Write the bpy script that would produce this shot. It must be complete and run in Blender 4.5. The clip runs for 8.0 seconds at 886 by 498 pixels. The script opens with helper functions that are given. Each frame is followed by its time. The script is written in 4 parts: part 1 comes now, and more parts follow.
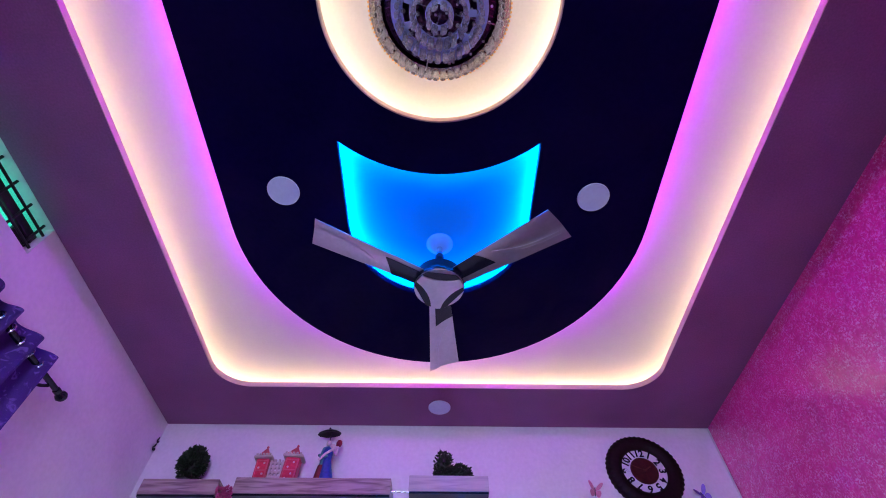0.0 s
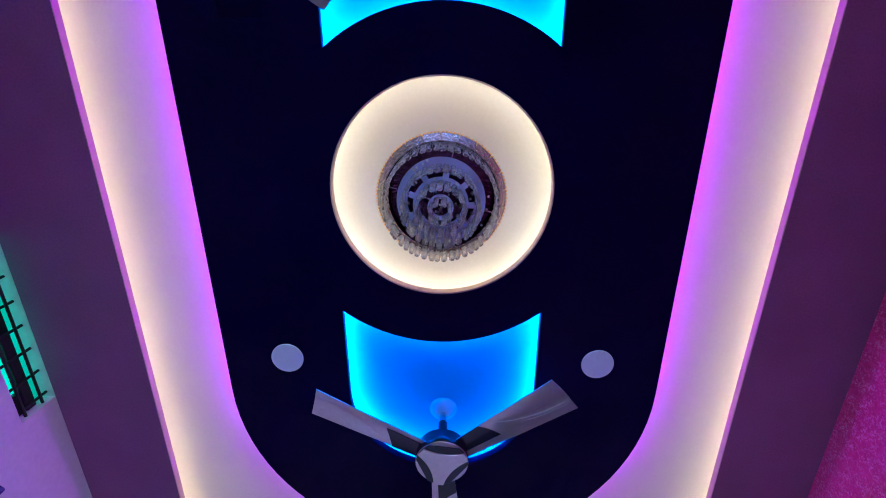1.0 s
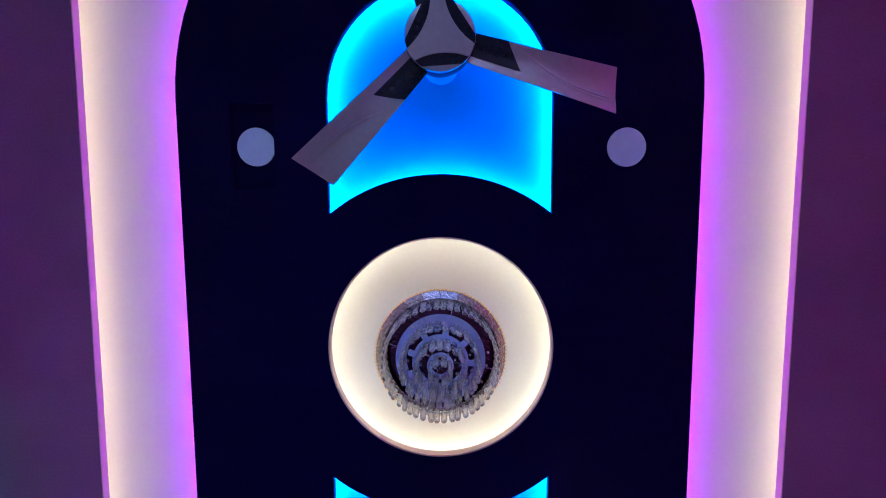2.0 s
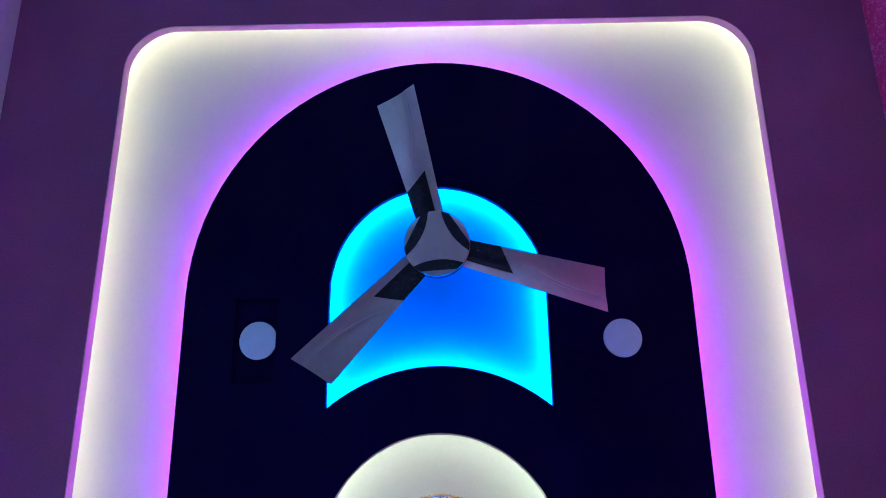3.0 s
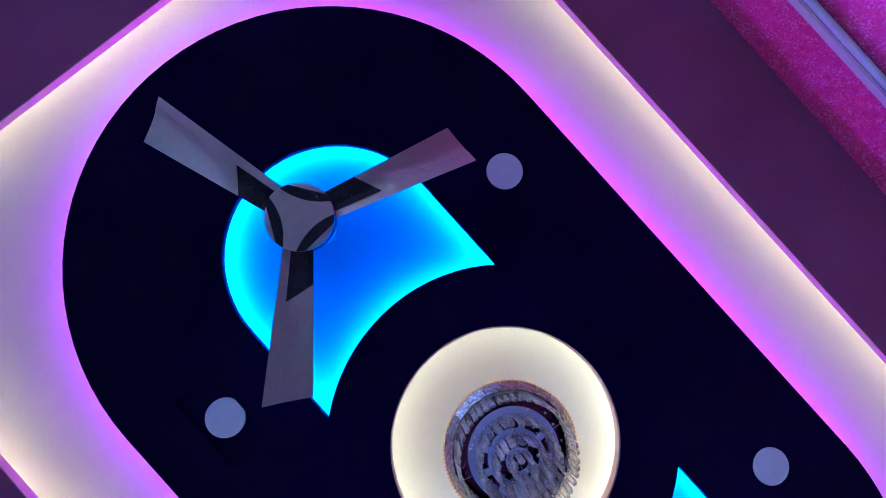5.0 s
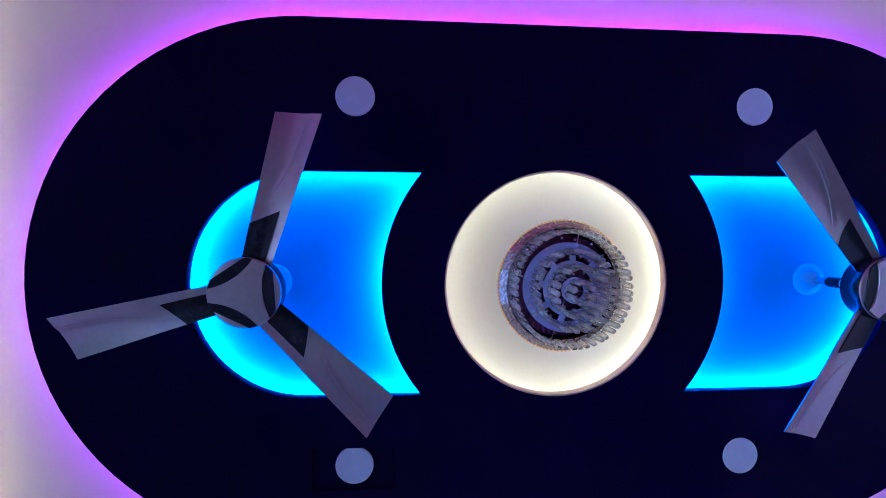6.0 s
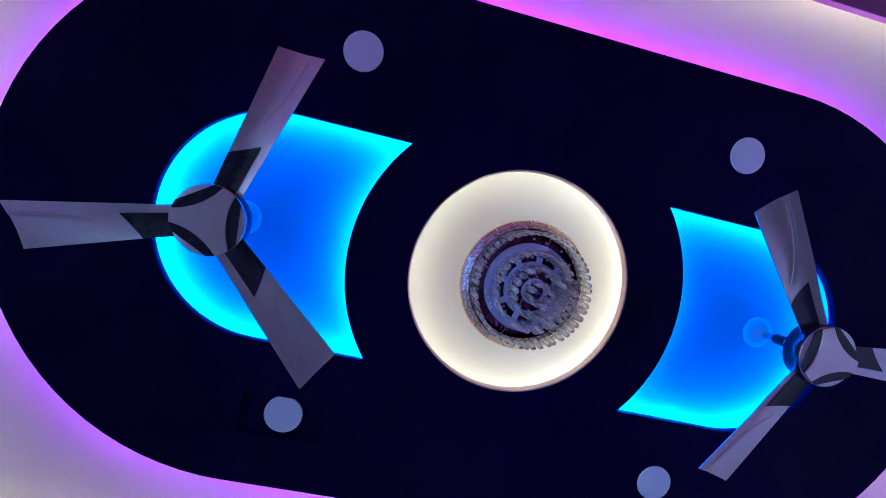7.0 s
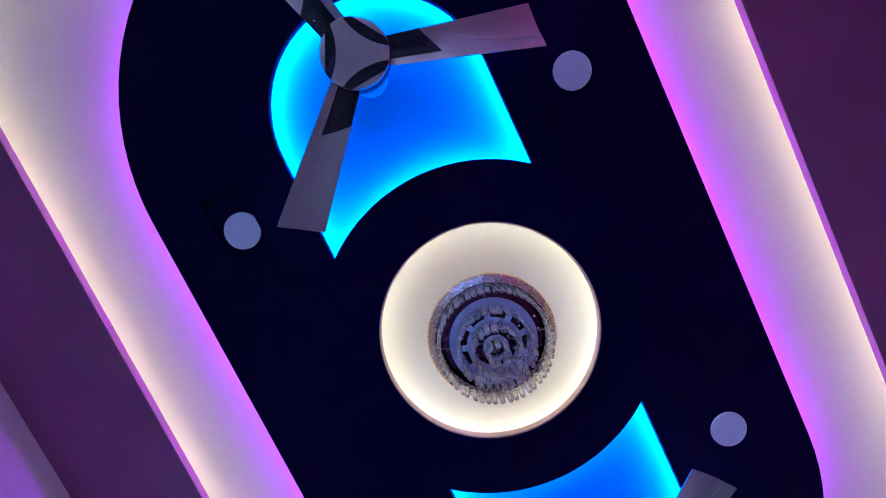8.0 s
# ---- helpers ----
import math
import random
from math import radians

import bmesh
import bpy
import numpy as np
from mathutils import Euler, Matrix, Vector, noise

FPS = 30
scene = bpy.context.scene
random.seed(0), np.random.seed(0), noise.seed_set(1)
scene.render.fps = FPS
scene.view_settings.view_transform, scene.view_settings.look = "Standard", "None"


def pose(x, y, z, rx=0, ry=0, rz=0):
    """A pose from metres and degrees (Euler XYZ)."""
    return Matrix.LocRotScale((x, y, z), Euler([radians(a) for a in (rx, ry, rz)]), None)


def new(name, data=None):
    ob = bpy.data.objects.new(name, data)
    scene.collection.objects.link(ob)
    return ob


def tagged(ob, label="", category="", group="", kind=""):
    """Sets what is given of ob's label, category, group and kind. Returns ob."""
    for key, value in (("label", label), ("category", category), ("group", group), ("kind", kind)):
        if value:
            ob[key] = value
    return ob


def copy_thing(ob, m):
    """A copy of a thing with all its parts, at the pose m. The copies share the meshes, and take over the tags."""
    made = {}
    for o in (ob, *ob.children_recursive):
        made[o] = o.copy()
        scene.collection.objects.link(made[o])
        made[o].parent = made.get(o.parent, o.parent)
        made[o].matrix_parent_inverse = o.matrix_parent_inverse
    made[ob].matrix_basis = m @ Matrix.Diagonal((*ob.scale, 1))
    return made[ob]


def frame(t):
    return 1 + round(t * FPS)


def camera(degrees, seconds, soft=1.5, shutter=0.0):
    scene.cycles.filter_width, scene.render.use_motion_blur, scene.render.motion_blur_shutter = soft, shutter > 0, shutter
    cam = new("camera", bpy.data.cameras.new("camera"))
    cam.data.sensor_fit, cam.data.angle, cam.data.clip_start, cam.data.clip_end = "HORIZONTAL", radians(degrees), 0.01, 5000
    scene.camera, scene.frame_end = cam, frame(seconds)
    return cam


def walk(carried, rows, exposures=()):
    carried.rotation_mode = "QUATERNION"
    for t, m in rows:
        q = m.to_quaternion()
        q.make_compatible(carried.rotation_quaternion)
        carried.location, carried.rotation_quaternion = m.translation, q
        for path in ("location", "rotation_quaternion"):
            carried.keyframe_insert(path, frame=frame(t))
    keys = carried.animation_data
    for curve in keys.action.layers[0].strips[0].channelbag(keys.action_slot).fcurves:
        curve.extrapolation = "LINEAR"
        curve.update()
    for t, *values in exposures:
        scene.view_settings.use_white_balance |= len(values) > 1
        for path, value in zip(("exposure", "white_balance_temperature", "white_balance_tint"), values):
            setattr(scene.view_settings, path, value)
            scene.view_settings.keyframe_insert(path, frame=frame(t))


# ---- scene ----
from itertools import product

cam = camera(86.3, 8.0, soft=1.0)
WALK = [
    (0, pose(0.015, -0.295, 0.918, 143.26, -0.23, -0.50)),
    (0.3, pose(0.019, -0.343, 0.933, 148.47, -0.37, -0.33)),
    (0.5, pose(0.011, -0.362, 0.934, 152.25, -0.28, -0.38)),
    (1, pose(0.041, -0.457, 0.970, 158.79, -1.13, 0.09)),
    (1.2, pose(0.038, -0.473, 0.960, 161.96, -1.26, -0.16)),
    (2.3, pose(0.014, -0.593, 0.979, 179.33, 0.04, 0.48)),
    (2.5, pose(0.023, -0.634, 0.975, 182.36, -0.15, 0.54)),
    (3, pose(0.040, -0.751, 0.945, 191.13, -0.69, 0.81)),
    (3.2, pose(0.041, -0.770, 0.938, 195.41, -0.58, 0.93)),
    (3.5, pose(0.034, -0.795, 0.920, 199.48, -0.01, 1.58)),
    (4, pose(0.039, -0.757, 0.943, 199.18, 0.24, 3.51)),
    (4.3, pose(0.041, -0.711, 0.956, 196.04, 1.55, 6.94)),
    (4.5, pose(0.049, -0.702, 0.967, 192.18, 3.26, 12.07)),
    (4.7, pose(0.070, -0.698, 0.965, 188.46, 4.71, 22.33)),
    (5.8, pose(0.206, -0.594, 0.989, 178.72, 3.81, 87.57)),
    (6, pose(0.208, -0.572, 0.992, 177.61, 4.44, 89.78)),
    (6.5, pose(0.204, -0.542, 0.984, 175.53, 5.77, 89.62)),
    (7, pose(0.183, -0.526, 0.986, 174.70, 5.68, 76.80)),
    (7.2, pose(0.170, -0.543, 0.983, 174.30, 3.94, 65.28)),
    (7.5, pose(0.114, -0.561, 0.958, 173.77, 1.90, 46.60)),
    (7.7, pose(0.081, -0.549, 0.955, 174.24, 0.78, 36.13)),
    (8, pose(0.053, -0.550, 0.956, 173.82, 0.28, 25.81)),
]
LOOKS = [
    (0.0, 0.30, 5800, 16), (0.5, 0.06, 5350, 4), (1.0, 0.03, 5100, 3), (1.2, 0.03, 5050, 2), (2.5, 0.12, 4700, -1), (3.0, 0.22, 4250, -20),
    (3.2, 0.44, 4600, -21), (3.5, 0.72, 5300, -26), (4.0, 0.78, 9000, -22), (4.2, 0.64, 7900, -16), (4.5, 0.28, 4800, -10), (4.7, 0.18, 4700, -6),
    (6.0, 0.03, 4600, -6), (7.0, 0.03, 4600, -5), (8.0, 0.03, 4800, 0),
]
walk(cam, WALK, LOOKS)

# ---- world: the room is closed, only a dusk sky outside the vent ----
world = bpy.data.worlds.new("world")
scene.world = world
world.use_nodes = True
world.node_tree.nodes["Background"].inputs[0].default_value = (0.10, 0.22, 0.24, 1)
world.node_tree.nodes["Background"].inputs[1].default_value = 0.3

# fill light slanting down from two unseen windows added west and south
FILL_COLOUR = (0.65, 0.66, 1.0)
SOUTH = (-0.85, 0.50, 0.75, 2.02)
WINDOW = (-2.30, -0.50, 0.65, 2.02)
west_fill_lamp = bpy.data.lights.new("west_fill_light", "AREA")
west_fill_lamp.shape, west_fill_lamp.size, west_fill_lamp.size_y = "RECTANGLE", WINDOW[3] - WINDOW[2] - 0.1, WINDOW[1] - WINDOW[0] - 0.1
west_fill_lamp.energy, west_fill_lamp.color, west_fill_lamp.spread = 12.0, FILL_COLOUR, radians(85)
lamp = new("west_fill_light", west_fill_lamp)
lamp.matrix_world = Matrix.Translation((-1.90, (WINDOW[0] + WINDOW[1]) / 2, (WINDOW[2] + WINDOW[3]) / 2)) @ pose(0, 0, 0, 0, -70, 0)

south_fill_lamp = bpy.data.lights.new("south_fill_light", "AREA")
south_fill_lamp.shape, south_fill_lamp.size, south_fill_lamp.size_y = "RECTANGLE", SOUTH[1] - SOUTH[0] - 0.1, SOUTH[3] - SOUTH[2] - 0.1
south_fill_lamp.energy, south_fill_lamp.color, south_fill_lamp.spread = 27.0, FILL_COLOUR, radians(96)
lamp = new("south_fill_light", south_fill_lamp)
lamp.matrix_world = Matrix.Translation(((SOUTH[0] + SOUTH[1]) / 2, -2.62, (SOUTH[2] + SOUTH[3]) / 2)) @ pose(0, 0, 0, 77, 0, 0)

# green dusk light through the high vent
vent_lamp = bpy.data.lights.new("vent_light", "AREA")
vent_lamp.shape, vent_lamp.size, vent_lamp.size_y = "RECTANGLE", 0.16, 0.77
vent_lamp.energy, vent_lamp.color = 0.45, (0.05, 0.80, 0.50)
lamp = new("vent_light", vent_lamp)
lamp.matrix_world = Matrix.Translation((-2.02, 0.5875, 2.659)) @ pose(0, 0, 0, 0, -90, 0)

# plan, metres
ROOM_X, WALL_A, WALL_B = 1.815, 2.560, -2.535
EAST_SOUTH = 1.836
SOFFIT, LIP, TRAY = 2.75, 0.032, 2.87
OPEN_WEST, OPEN_EAST, OPEN_A, OPEN_B, OPEN_R = -1.340, 1.346, 2.150, -2.107, 0.205
PANEL_X, PANEL_C = 0.970, 0.938
RING_R = 0.433


# ---- materials ----
def mat(name, colour, rough=0.6, metal=0.0, vary=0.15, scale=4.0, bump=0.0, grain=60.0, emit=None, power=0.0, spec=0.5, coat=0.0, second=None):
    """Principled surface with broad stains and fine grain."""
    m = bpy.data.materials.new(name)
    m.use_nodes = True
    nt = m.node_tree
    b = nt.nodes["Principled BSDF"]
    b.inputs["Roughness"].default_value = rough
    b.inputs["Metallic"].default_value = metal
    b.inputs["Specular IOR Level"].default_value = spec
    b.inputs["Coat Weight"].default_value = coat
    b.inputs["Base Color"].default_value = (*colour, 1)
    if emit:
        b.inputs["Emission Color"].default_value = (*emit, 1)
        b.inputs["Emission Strength"].default_value = power
    if vary or bump:
        tc = nt.nodes.new("ShaderNodeTexCoord")
        big = nt.nodes.new("ShaderNodeTexNoise")
        fine = nt.nodes.new("ShaderNodeTexNoise")
        for n, s, d in ((big, scale, 5), (fine, grain, 4)):
            n.inputs["Scale"].default_value = s
            n.inputs["Detail"].default_value = d
            nt.links.new(tc.outputs["Object"], n.inputs["Vector"])
        mid = nt.nodes.new("ShaderNodeMath")
        mid.operation = "MULTIPLY_ADD"
        mid.inputs[1].default_value, mid.inputs[2].default_value = 0.5, 0.0
        nt.links.new(fine.outputs["Fac"], mid.inputs[0])
        add = nt.nodes.new("ShaderNodeMath")
        add.operation = "MULTIPLY_ADD"
        add.inputs[1].default_value = 0.5
        nt.links.new(big.outputs["Fac"], add.inputs[0])
        nt.links.new(mid.outputs[0], add.inputs[2])
        ramp = nt.nodes.new("ShaderNodeMapRange")
        ramp.inputs["From Min"].default_value, ramp.inputs["From Max"].default_value = 0.32, 0.68
        nt.links.new(add.outputs[0], ramp.inputs["Value"])
        mix = nt.nodes.new("ShaderNodeMix")
        mix.data_type = "RGBA"
        dark = second or [c * (1 - vary) for c in colour]
        mix.inputs["A"].default_value = (*dark, 1)
        mix.inputs["B"].default_value = (*[min(1, c * (1 + vary * 0.4)) for c in colour], 1)
        nt.links.new(ramp.outputs[0], mix.inputs["Factor"])
        nt.links.new(mix.outputs["Result"], b.inputs["Base Color"])
        if bump:
            bp = nt.nodes.new("ShaderNodeBump")
            bp.inputs["Strength"].default_value, bp.inputs["Distance"].default_value = bump, 0.004
            nt.links.new(fine.outputs["Fac"], bp.inputs["Height"])
            nt.links.new(bp.outputs["Normal"], b.inputs["Normal"])
    return m


def glow(name, colour, power):
    m = bpy.data.materials.new(name)
    m.use_nodes = True
    nt = m.node_tree
    nt.nodes.remove(nt.nodes["Principled BSDF"])
    e = nt.nodes.new("ShaderNodeEmission")
    e.inputs["Color"].default_value = (*colour, 1)
    e.inputs["Strength"].default_value = power
    nt.links.new(e.outputs[0], nt.nodes["Material Output"].inputs["Surface"])
    return m


def glass(name, colour, rough=0.0, ior=1.5):
    m = bpy.data.materials.new(name)
    m.use_nodes = True
    b = m.node_tree.nodes["Principled BSDF"]
    b.inputs["Base Color"].default_value = (*colour, 1)
    b.inputs["Roughness"].default_value = rough
    b.inputs["IOR"].default_value = ior
    b.inputs["Transmission Weight"].default_value = 1.0
    return m


M_WARM = glow("warm_led", (1.0, 0.76, 0.36), 36.5)
M_RING = glow("warm_ring_led", (1.0, 0.74, 0.42), 62.0)
M_PINK = glow("magenta_led", (0.61, 0.0, 1.0), 60.0)
M_LINE = glow("pink_edge_glow", (1.0, 0.30, 0.95), 1.3)
M_BLUE = glow("blue_led", (0.0, 0.34, 1.0), 138.0)
# LED blue put into the base colour, so room light doesn't wash it out
M_RECESS = mat("blue_recess_tint", (0.02, 0.42, 0.88), 0.6, vary=0.06, scale=5)
M_TRAY = mat("white_ceiling_paint", (0.80, 0.79, 0.78), 0.7, vary=0.05, scale=2.5, bump=0.05, grain=90)
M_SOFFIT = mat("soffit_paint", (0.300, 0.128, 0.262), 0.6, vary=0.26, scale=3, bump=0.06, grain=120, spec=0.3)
M_WALL = mat("white_wall_paint", (0.84, 0.83, 0.84), 0.6, vary=0.10, scale=2.2, bump=0.05, grain=45)
M_PANEL = mat("dark_laminate", (0.005, 0.0018, 0.038), 0.44, vary=0.5, scale=3.5, bump=0.03, grain=40, spec=0.2, second=(0.002, 0.0009, 0.028))
M_FLOOR = mat("stone_floor", (0.17, 0.155, 0.155), 0.25, vary=0.12, scale=2)
M_LENS = mat("frosted_lens", (0.70, 0.88, 0.97), 0.35, vary=0.06, scale=14)
M_ROSE = mat("rose_beige_paint", (0.60, 0.44, 0.42), 0.6, vary=0.08, scale=6)
M_TRIM = mat("white_plastic", (0.75, 0.76, 0.78), 0.35, vary=0.03)
# white canopy with the recess's blue light put into its colour
M_CANOPY = mat("blue_lit_plastic", (0.22, 0.50, 0.72), 0.25, vary=0.03)
M_BLADE = mat("champagne_silver", (0.60, 0.56, 0.57), 0.30, metal=0.92, vary=0.12, scale=9)
M_CREASE = mat("pale_highlight_line", (0.62, 0.61, 0.66), 0.4, metal=0.4, vary=0.1)
M_BLACK = mat("black_gloss", (0.008, 0.010, 0.026), 0.20, vary=0.2)
M_STEEL = mat("polished_steel", (0.72, 0.73, 0.76), 0.12, metal=1.0, vary=0.05)
M_GOLD = mat("gold_bead", (1.0, 0.60, 0.16), 0.45, metal=1.0, vary=0.1)
M_BAND = mat("smoked_mirror_glass", (0.55, 0.50, 0.44), 0.14, metal=0.8, vary=0.55, scale=70, bump=0.8, grain=120)
M_MIRROR = mat("mirror_plate", (0.15, 0.055, 0.13), 0.10, metal=1.0, vary=0.05)
M_ACRYLIC = mat("acrylic_ring", (0.50, 0.58, 0.90), 0.30, vary=0.06, scale=20)
M_CRYSTAL = glass("crystal", (1.0, 0.99, 0.95), 0.0, 1.48)
nt = M_CRYSTAL.node_tree
info = nt.nodes.new("ShaderNodeObjectInfo")
span = nt.nodes.new("ShaderNodeMapRange")
span.inputs["To Min"].default_value, span.inputs["To Max"].default_value = 0.60, 0.95
nt.links.new(info.outputs["Random"], span.inputs["Value"])
nt.links.new(span.outputs[0], nt.nodes["Principled BSDF"].inputs["Transmission Weight"])
clear = nt.nodes.new("ShaderNodeBsdfTransparent")
clear.inputs["Color"].default_value = (0.95, 0.95, 0.96, 1)
blend = nt.nodes.new("ShaderNodeMixShader")
blend.inputs[0].default_value = 0.36
nt.links.new(nt.nodes["Principled BSDF"].outputs[0], blend.inputs[1])
nt.links.new(clear.outputs[0], blend.inputs[2])
nt.links.new(blend.outputs[0], nt.nodes["Material Output"].inputs["Surface"])
# dust and wiped smears change the laminate's gloss
nt = M_PANEL.node_tree
tc = nt.nodes.new("ShaderNodeTexCoord")
smear = nt.nodes.new("ShaderNodeTexNoise")
smear.inputs["Scale"].default_value, smear.inputs["Detail"].default_value, smear.inputs["Distortion"].default_value = 2.6, 6, 1.2
nt.links.new(tc.outputs["Object"], smear.inputs["Vector"])
span = nt.nodes.new("ShaderNodeMapRange")
span.inputs["From Min"].default_value, span.inputs["From Max"].default_value = 0.36, 0.66
span.inputs["To Min"].default_value, span.inputs["To Max"].default_value = 0.02, 0.07
nt.links.new(smear.outputs["Fac"], span.inputs["Value"])
nt.links.new(span.outputs[0], nt.nodes["Principled BSDF"].inputs["Specular IOR Level"])
M_DIAL = mat("white_dial", (0.72, 0.72, 0.74), 0.4, vary=0.05)
M_IRON = mat("black_iron", (0.015, 0.015, 0.015), 0.5, vary=0.3, bump=0.1)


def wallpaper():
    """Magenta wallpaper with a mottled ground and glitter flecks."""
    m = mat("magenta_wallpaper", (0.95, 0.030, 0.33), 0.42, vary=0.45, scale=7, bump=0.5, grain=60, coat=1.0, second=(0.72, 0.008, 0.20))
    m.node_tree.nodes["Principled BSDF"].inputs["Coat Roughness"].default_value = 0.24
    m.node_tree.nodes["Principled BSDF"].inputs["Coat IOR"].default_value = 1.95
    nt = m.node_tree
    b = nt.nodes["Principled BSDF"]
    tc = nt.nodes.new("ShaderNodeTexCoord")
    fibre = nt.nodes.new("ShaderNodeTexNoise")
    fibre.inputs["Scale"].default_value, fibre.inputs["Detail"].default_value, fibre.inputs["Distortion"].default_value = 110, 3, 0.6
    big = nt.nodes.new("ShaderNodeTexNoise")
    big.inputs["Scale"].default_value, big.inputs["Detail"].default_value = 22, 8
    for n in (fibre, big):
        nt.links.new(tc.outputs["Object"], n.inputs["Vector"])
    near = nt.nodes.new("ShaderNodeMapRange")
    near.inputs["From Min"].default_value, near.inputs["From Max"].default_value = 0.47, 0.64
    nt.links.new(fibre.outputs["Fac"], near.inputs["Value"])
    patch = nt.nodes.new("ShaderNodeMapRange")
    patch.inputs["From Min"].default_value, patch.inputs["From Max"].default_value = 0.34, 0.60
    nt.links.new(big.outputs["Fac"], patch.inputs["Value"])
    both = nt.nodes.new("ShaderNodeMath")
    both.operation = "MULTIPLY"
    nt.links.new(near.outputs[0], both.inputs[0])
    nt.links.new(patch.outputs[0], both.inputs[1])
    old = b.inputs["Base Color"].links[0].from_socket
    mix = nt.nodes.new("ShaderNodeMix")
    mix.data_type = "RGBA"
    mix.inputs["B"].default_value = (0.97, 0.34, 0.66, 1)
    nt.links.new(both.outputs[0], mix.inputs["Factor"])
    nt.links.new(old, mix.inputs["A"])
    nt.links.new(mix.outputs["Result"], b.inputs["Base Color"])
    return m


M_PAPER = wallpaper()


# ---- building helpers ----
def link(name, me, material, parent=None, label=""):
    if material:
        me.materials.clear()
        me.materials.append(material)
    ob = new(name, me)
    if parent:
        ob.parent = parent
    return tagged(ob, label)


def part(name, bm, material, parent=None, label="", smooth=False):
    """One bmesh as one mesh object, under its thing."""
    me = bpy.data.meshes.new(name)
    bmesh.ops.recalc_face_normals(bm, faces=bm.faces)
    bm.to_mesh(me)
    bm.free()
    if smooth:
        me.polygons.foreach_set("use_smooth", [True] * len(me.polygons))
        me.set_sharp_from_angle(angle=radians(40))
    return link(name, me, material, parent, label)


def box(x0, x1, y0, y1, z0, z1, bevel=0.0, bm=None):
    bm = bm or bmesh.new()
    m = Matrix.Translation(((x0 + x1) / 2, (y0 + y1) / 2, (z0 + z1) / 2)) @ Matrix.Diagonal((x1 - x0, y1 - y0, z1 - z0, 1))
    vs = bmesh.ops.create_cube(bm, size=1, matrix=m)["verts"]
    if bevel:
        es = list({e for v in vs for e in v.link_edges})
        bmesh.ops.bevel(bm, geom=es, offset=bevel, segments=2, affect="EDGES")
    return bm


def plate(name, loops, z0, z1, bevel=0.0):
    """A flat plate between z0 and z1 with the first loop as outline and the rest as holes."""
    cu = bpy.data.curves.new(name, "CURVE")
    cu.dimensions, cu.fill_mode = "2D", "BOTH"
    cu.extrude = (z1 - z0) / 2 - bevel
    cu.bevel_depth, cu.bevel_resolution = bevel, 1
    cu.offset = -bevel
    for loop in loops:
        sp = cu.splines.new("POLY")
        sp.points.add(len(loop) - 1)
        for p, (x, y) in zip(sp.points, loop):
            p.co = (x, y, 0, 1)
        sp.use_cyclic_u = True
    ob = bpy.data.objects.new(name, cu)
    scene.collection.objects.link(ob)
    deps = bpy.context.evaluated_depsgraph_get()
    me = bpy.data.meshes.new_from_object(ob.evaluated_get(deps))
    me.transform(Matrix.Translation((0, 0, (z0 + z1) / 2)))
    bpy.data.objects.remove(ob)
    bpy.data.curves.remove(cu)
    me.name = name
    return me


def ribbon(loop, inner, outer, z, rise=0.0, closed=True):
    """A strip along a loop, between two offsets to its outside; rise tilts it inwards."""
    bm = bmesh.new()
    a, b = shift(loop, inner), shift(loop, outer)
    va = [bm.verts.new((x, y, z)) for x, y in a]
    vb = [bm.verts.new((x, y, z + rise)) for x, y in b]
    n = len(loop)
    for i in range(n if closed else n - 1):
        j = (i + 1) % n
        bm.faces.new((va[i], va[j], vb[j], vb[i]))
    return bm


def fence(loop, z0, z1, thick=0.012):
    """An upright wall that follows a loop."""
    bm = bmesh.new()
    a, b = loop, shift(loop, thick)
    n = len(loop)
    rows = [[bm.verts.new((x, y, z)) for x, y in l] for l, z in ((a, z0), (b, z0), (b, z1), (a, z1))]
    for i, k in product(range(n), range(4)):
        j = (i + 1) % n
        bm.faces.new((rows[k][i], rows[k][j], rows[(k + 1) % 4][j], rows[(k + 1) % 4][i]))
    return bm


def shift(loop, d):
    """A counter-clockwise loop moved outwards by d."""
    out, n = [], len(loop)
    for i in range(n):
        p, q, r = Vector(loop[i - 1]), Vector(loop[i]), Vector(loop[(i + 1) % n])
        u, v = (q - p).normalized(), (r - q).normalized()
        nu, nv = Vector((u.y, -u.x)), Vector((v.y, -v.x))
        m = nu + nv
        m = m / max(0.35, m.dot(nu)) if m.length > 1e-6 else nu
        out.append(tuple(q + m * d))
    return out


def arc(cx, cy, r, a0, a1, n):
    return [(cx + r * math.cos(radians(a0 + (a1 - a0) * i / n)), cy + r * math.sin(radians(a0 + (a1 - a0) * i / n))) for i in range(n + 1)]


def round_rect(x0, x1, y0, y1, r, n=10):
    return (arc(x1 - r, y1 - r, r, 0, 90, n) + arc(x0 + r, y1 - r, r, 90, 180, n)
            + arc(x0 + r, y0 + r, r, 180, 270, n) + arc(x1 - r, y0 + r, r, 270, 360, n))


def lathe(profile, n=32, z=0.0):
    """A turned body from (radius, height) pairs."""
    bm = bmesh.new()
    rings = []
    for r, h in profile:
        if r < 1e-5:
            rings.append([bm.verts.new((0, 0, z + h))])
        else:
            rings.append([bm.verts.new((r * math.cos(2 * math.pi * i / n), r * math.sin(2 * math.pi * i / n), z + h)) for i in range(n)])
    for a, b in zip(rings, rings[1:]):
        for i in range(n):
            j = (i + 1) % n
            f = []
            for v in (a[i % len(a)], a[j % len(a)], b[j % len(b)], b[i % len(b)]):
                if v not in f:
                    f.append(v)
            if len(f) > 2:
                bm.faces.new(f)
    return bm


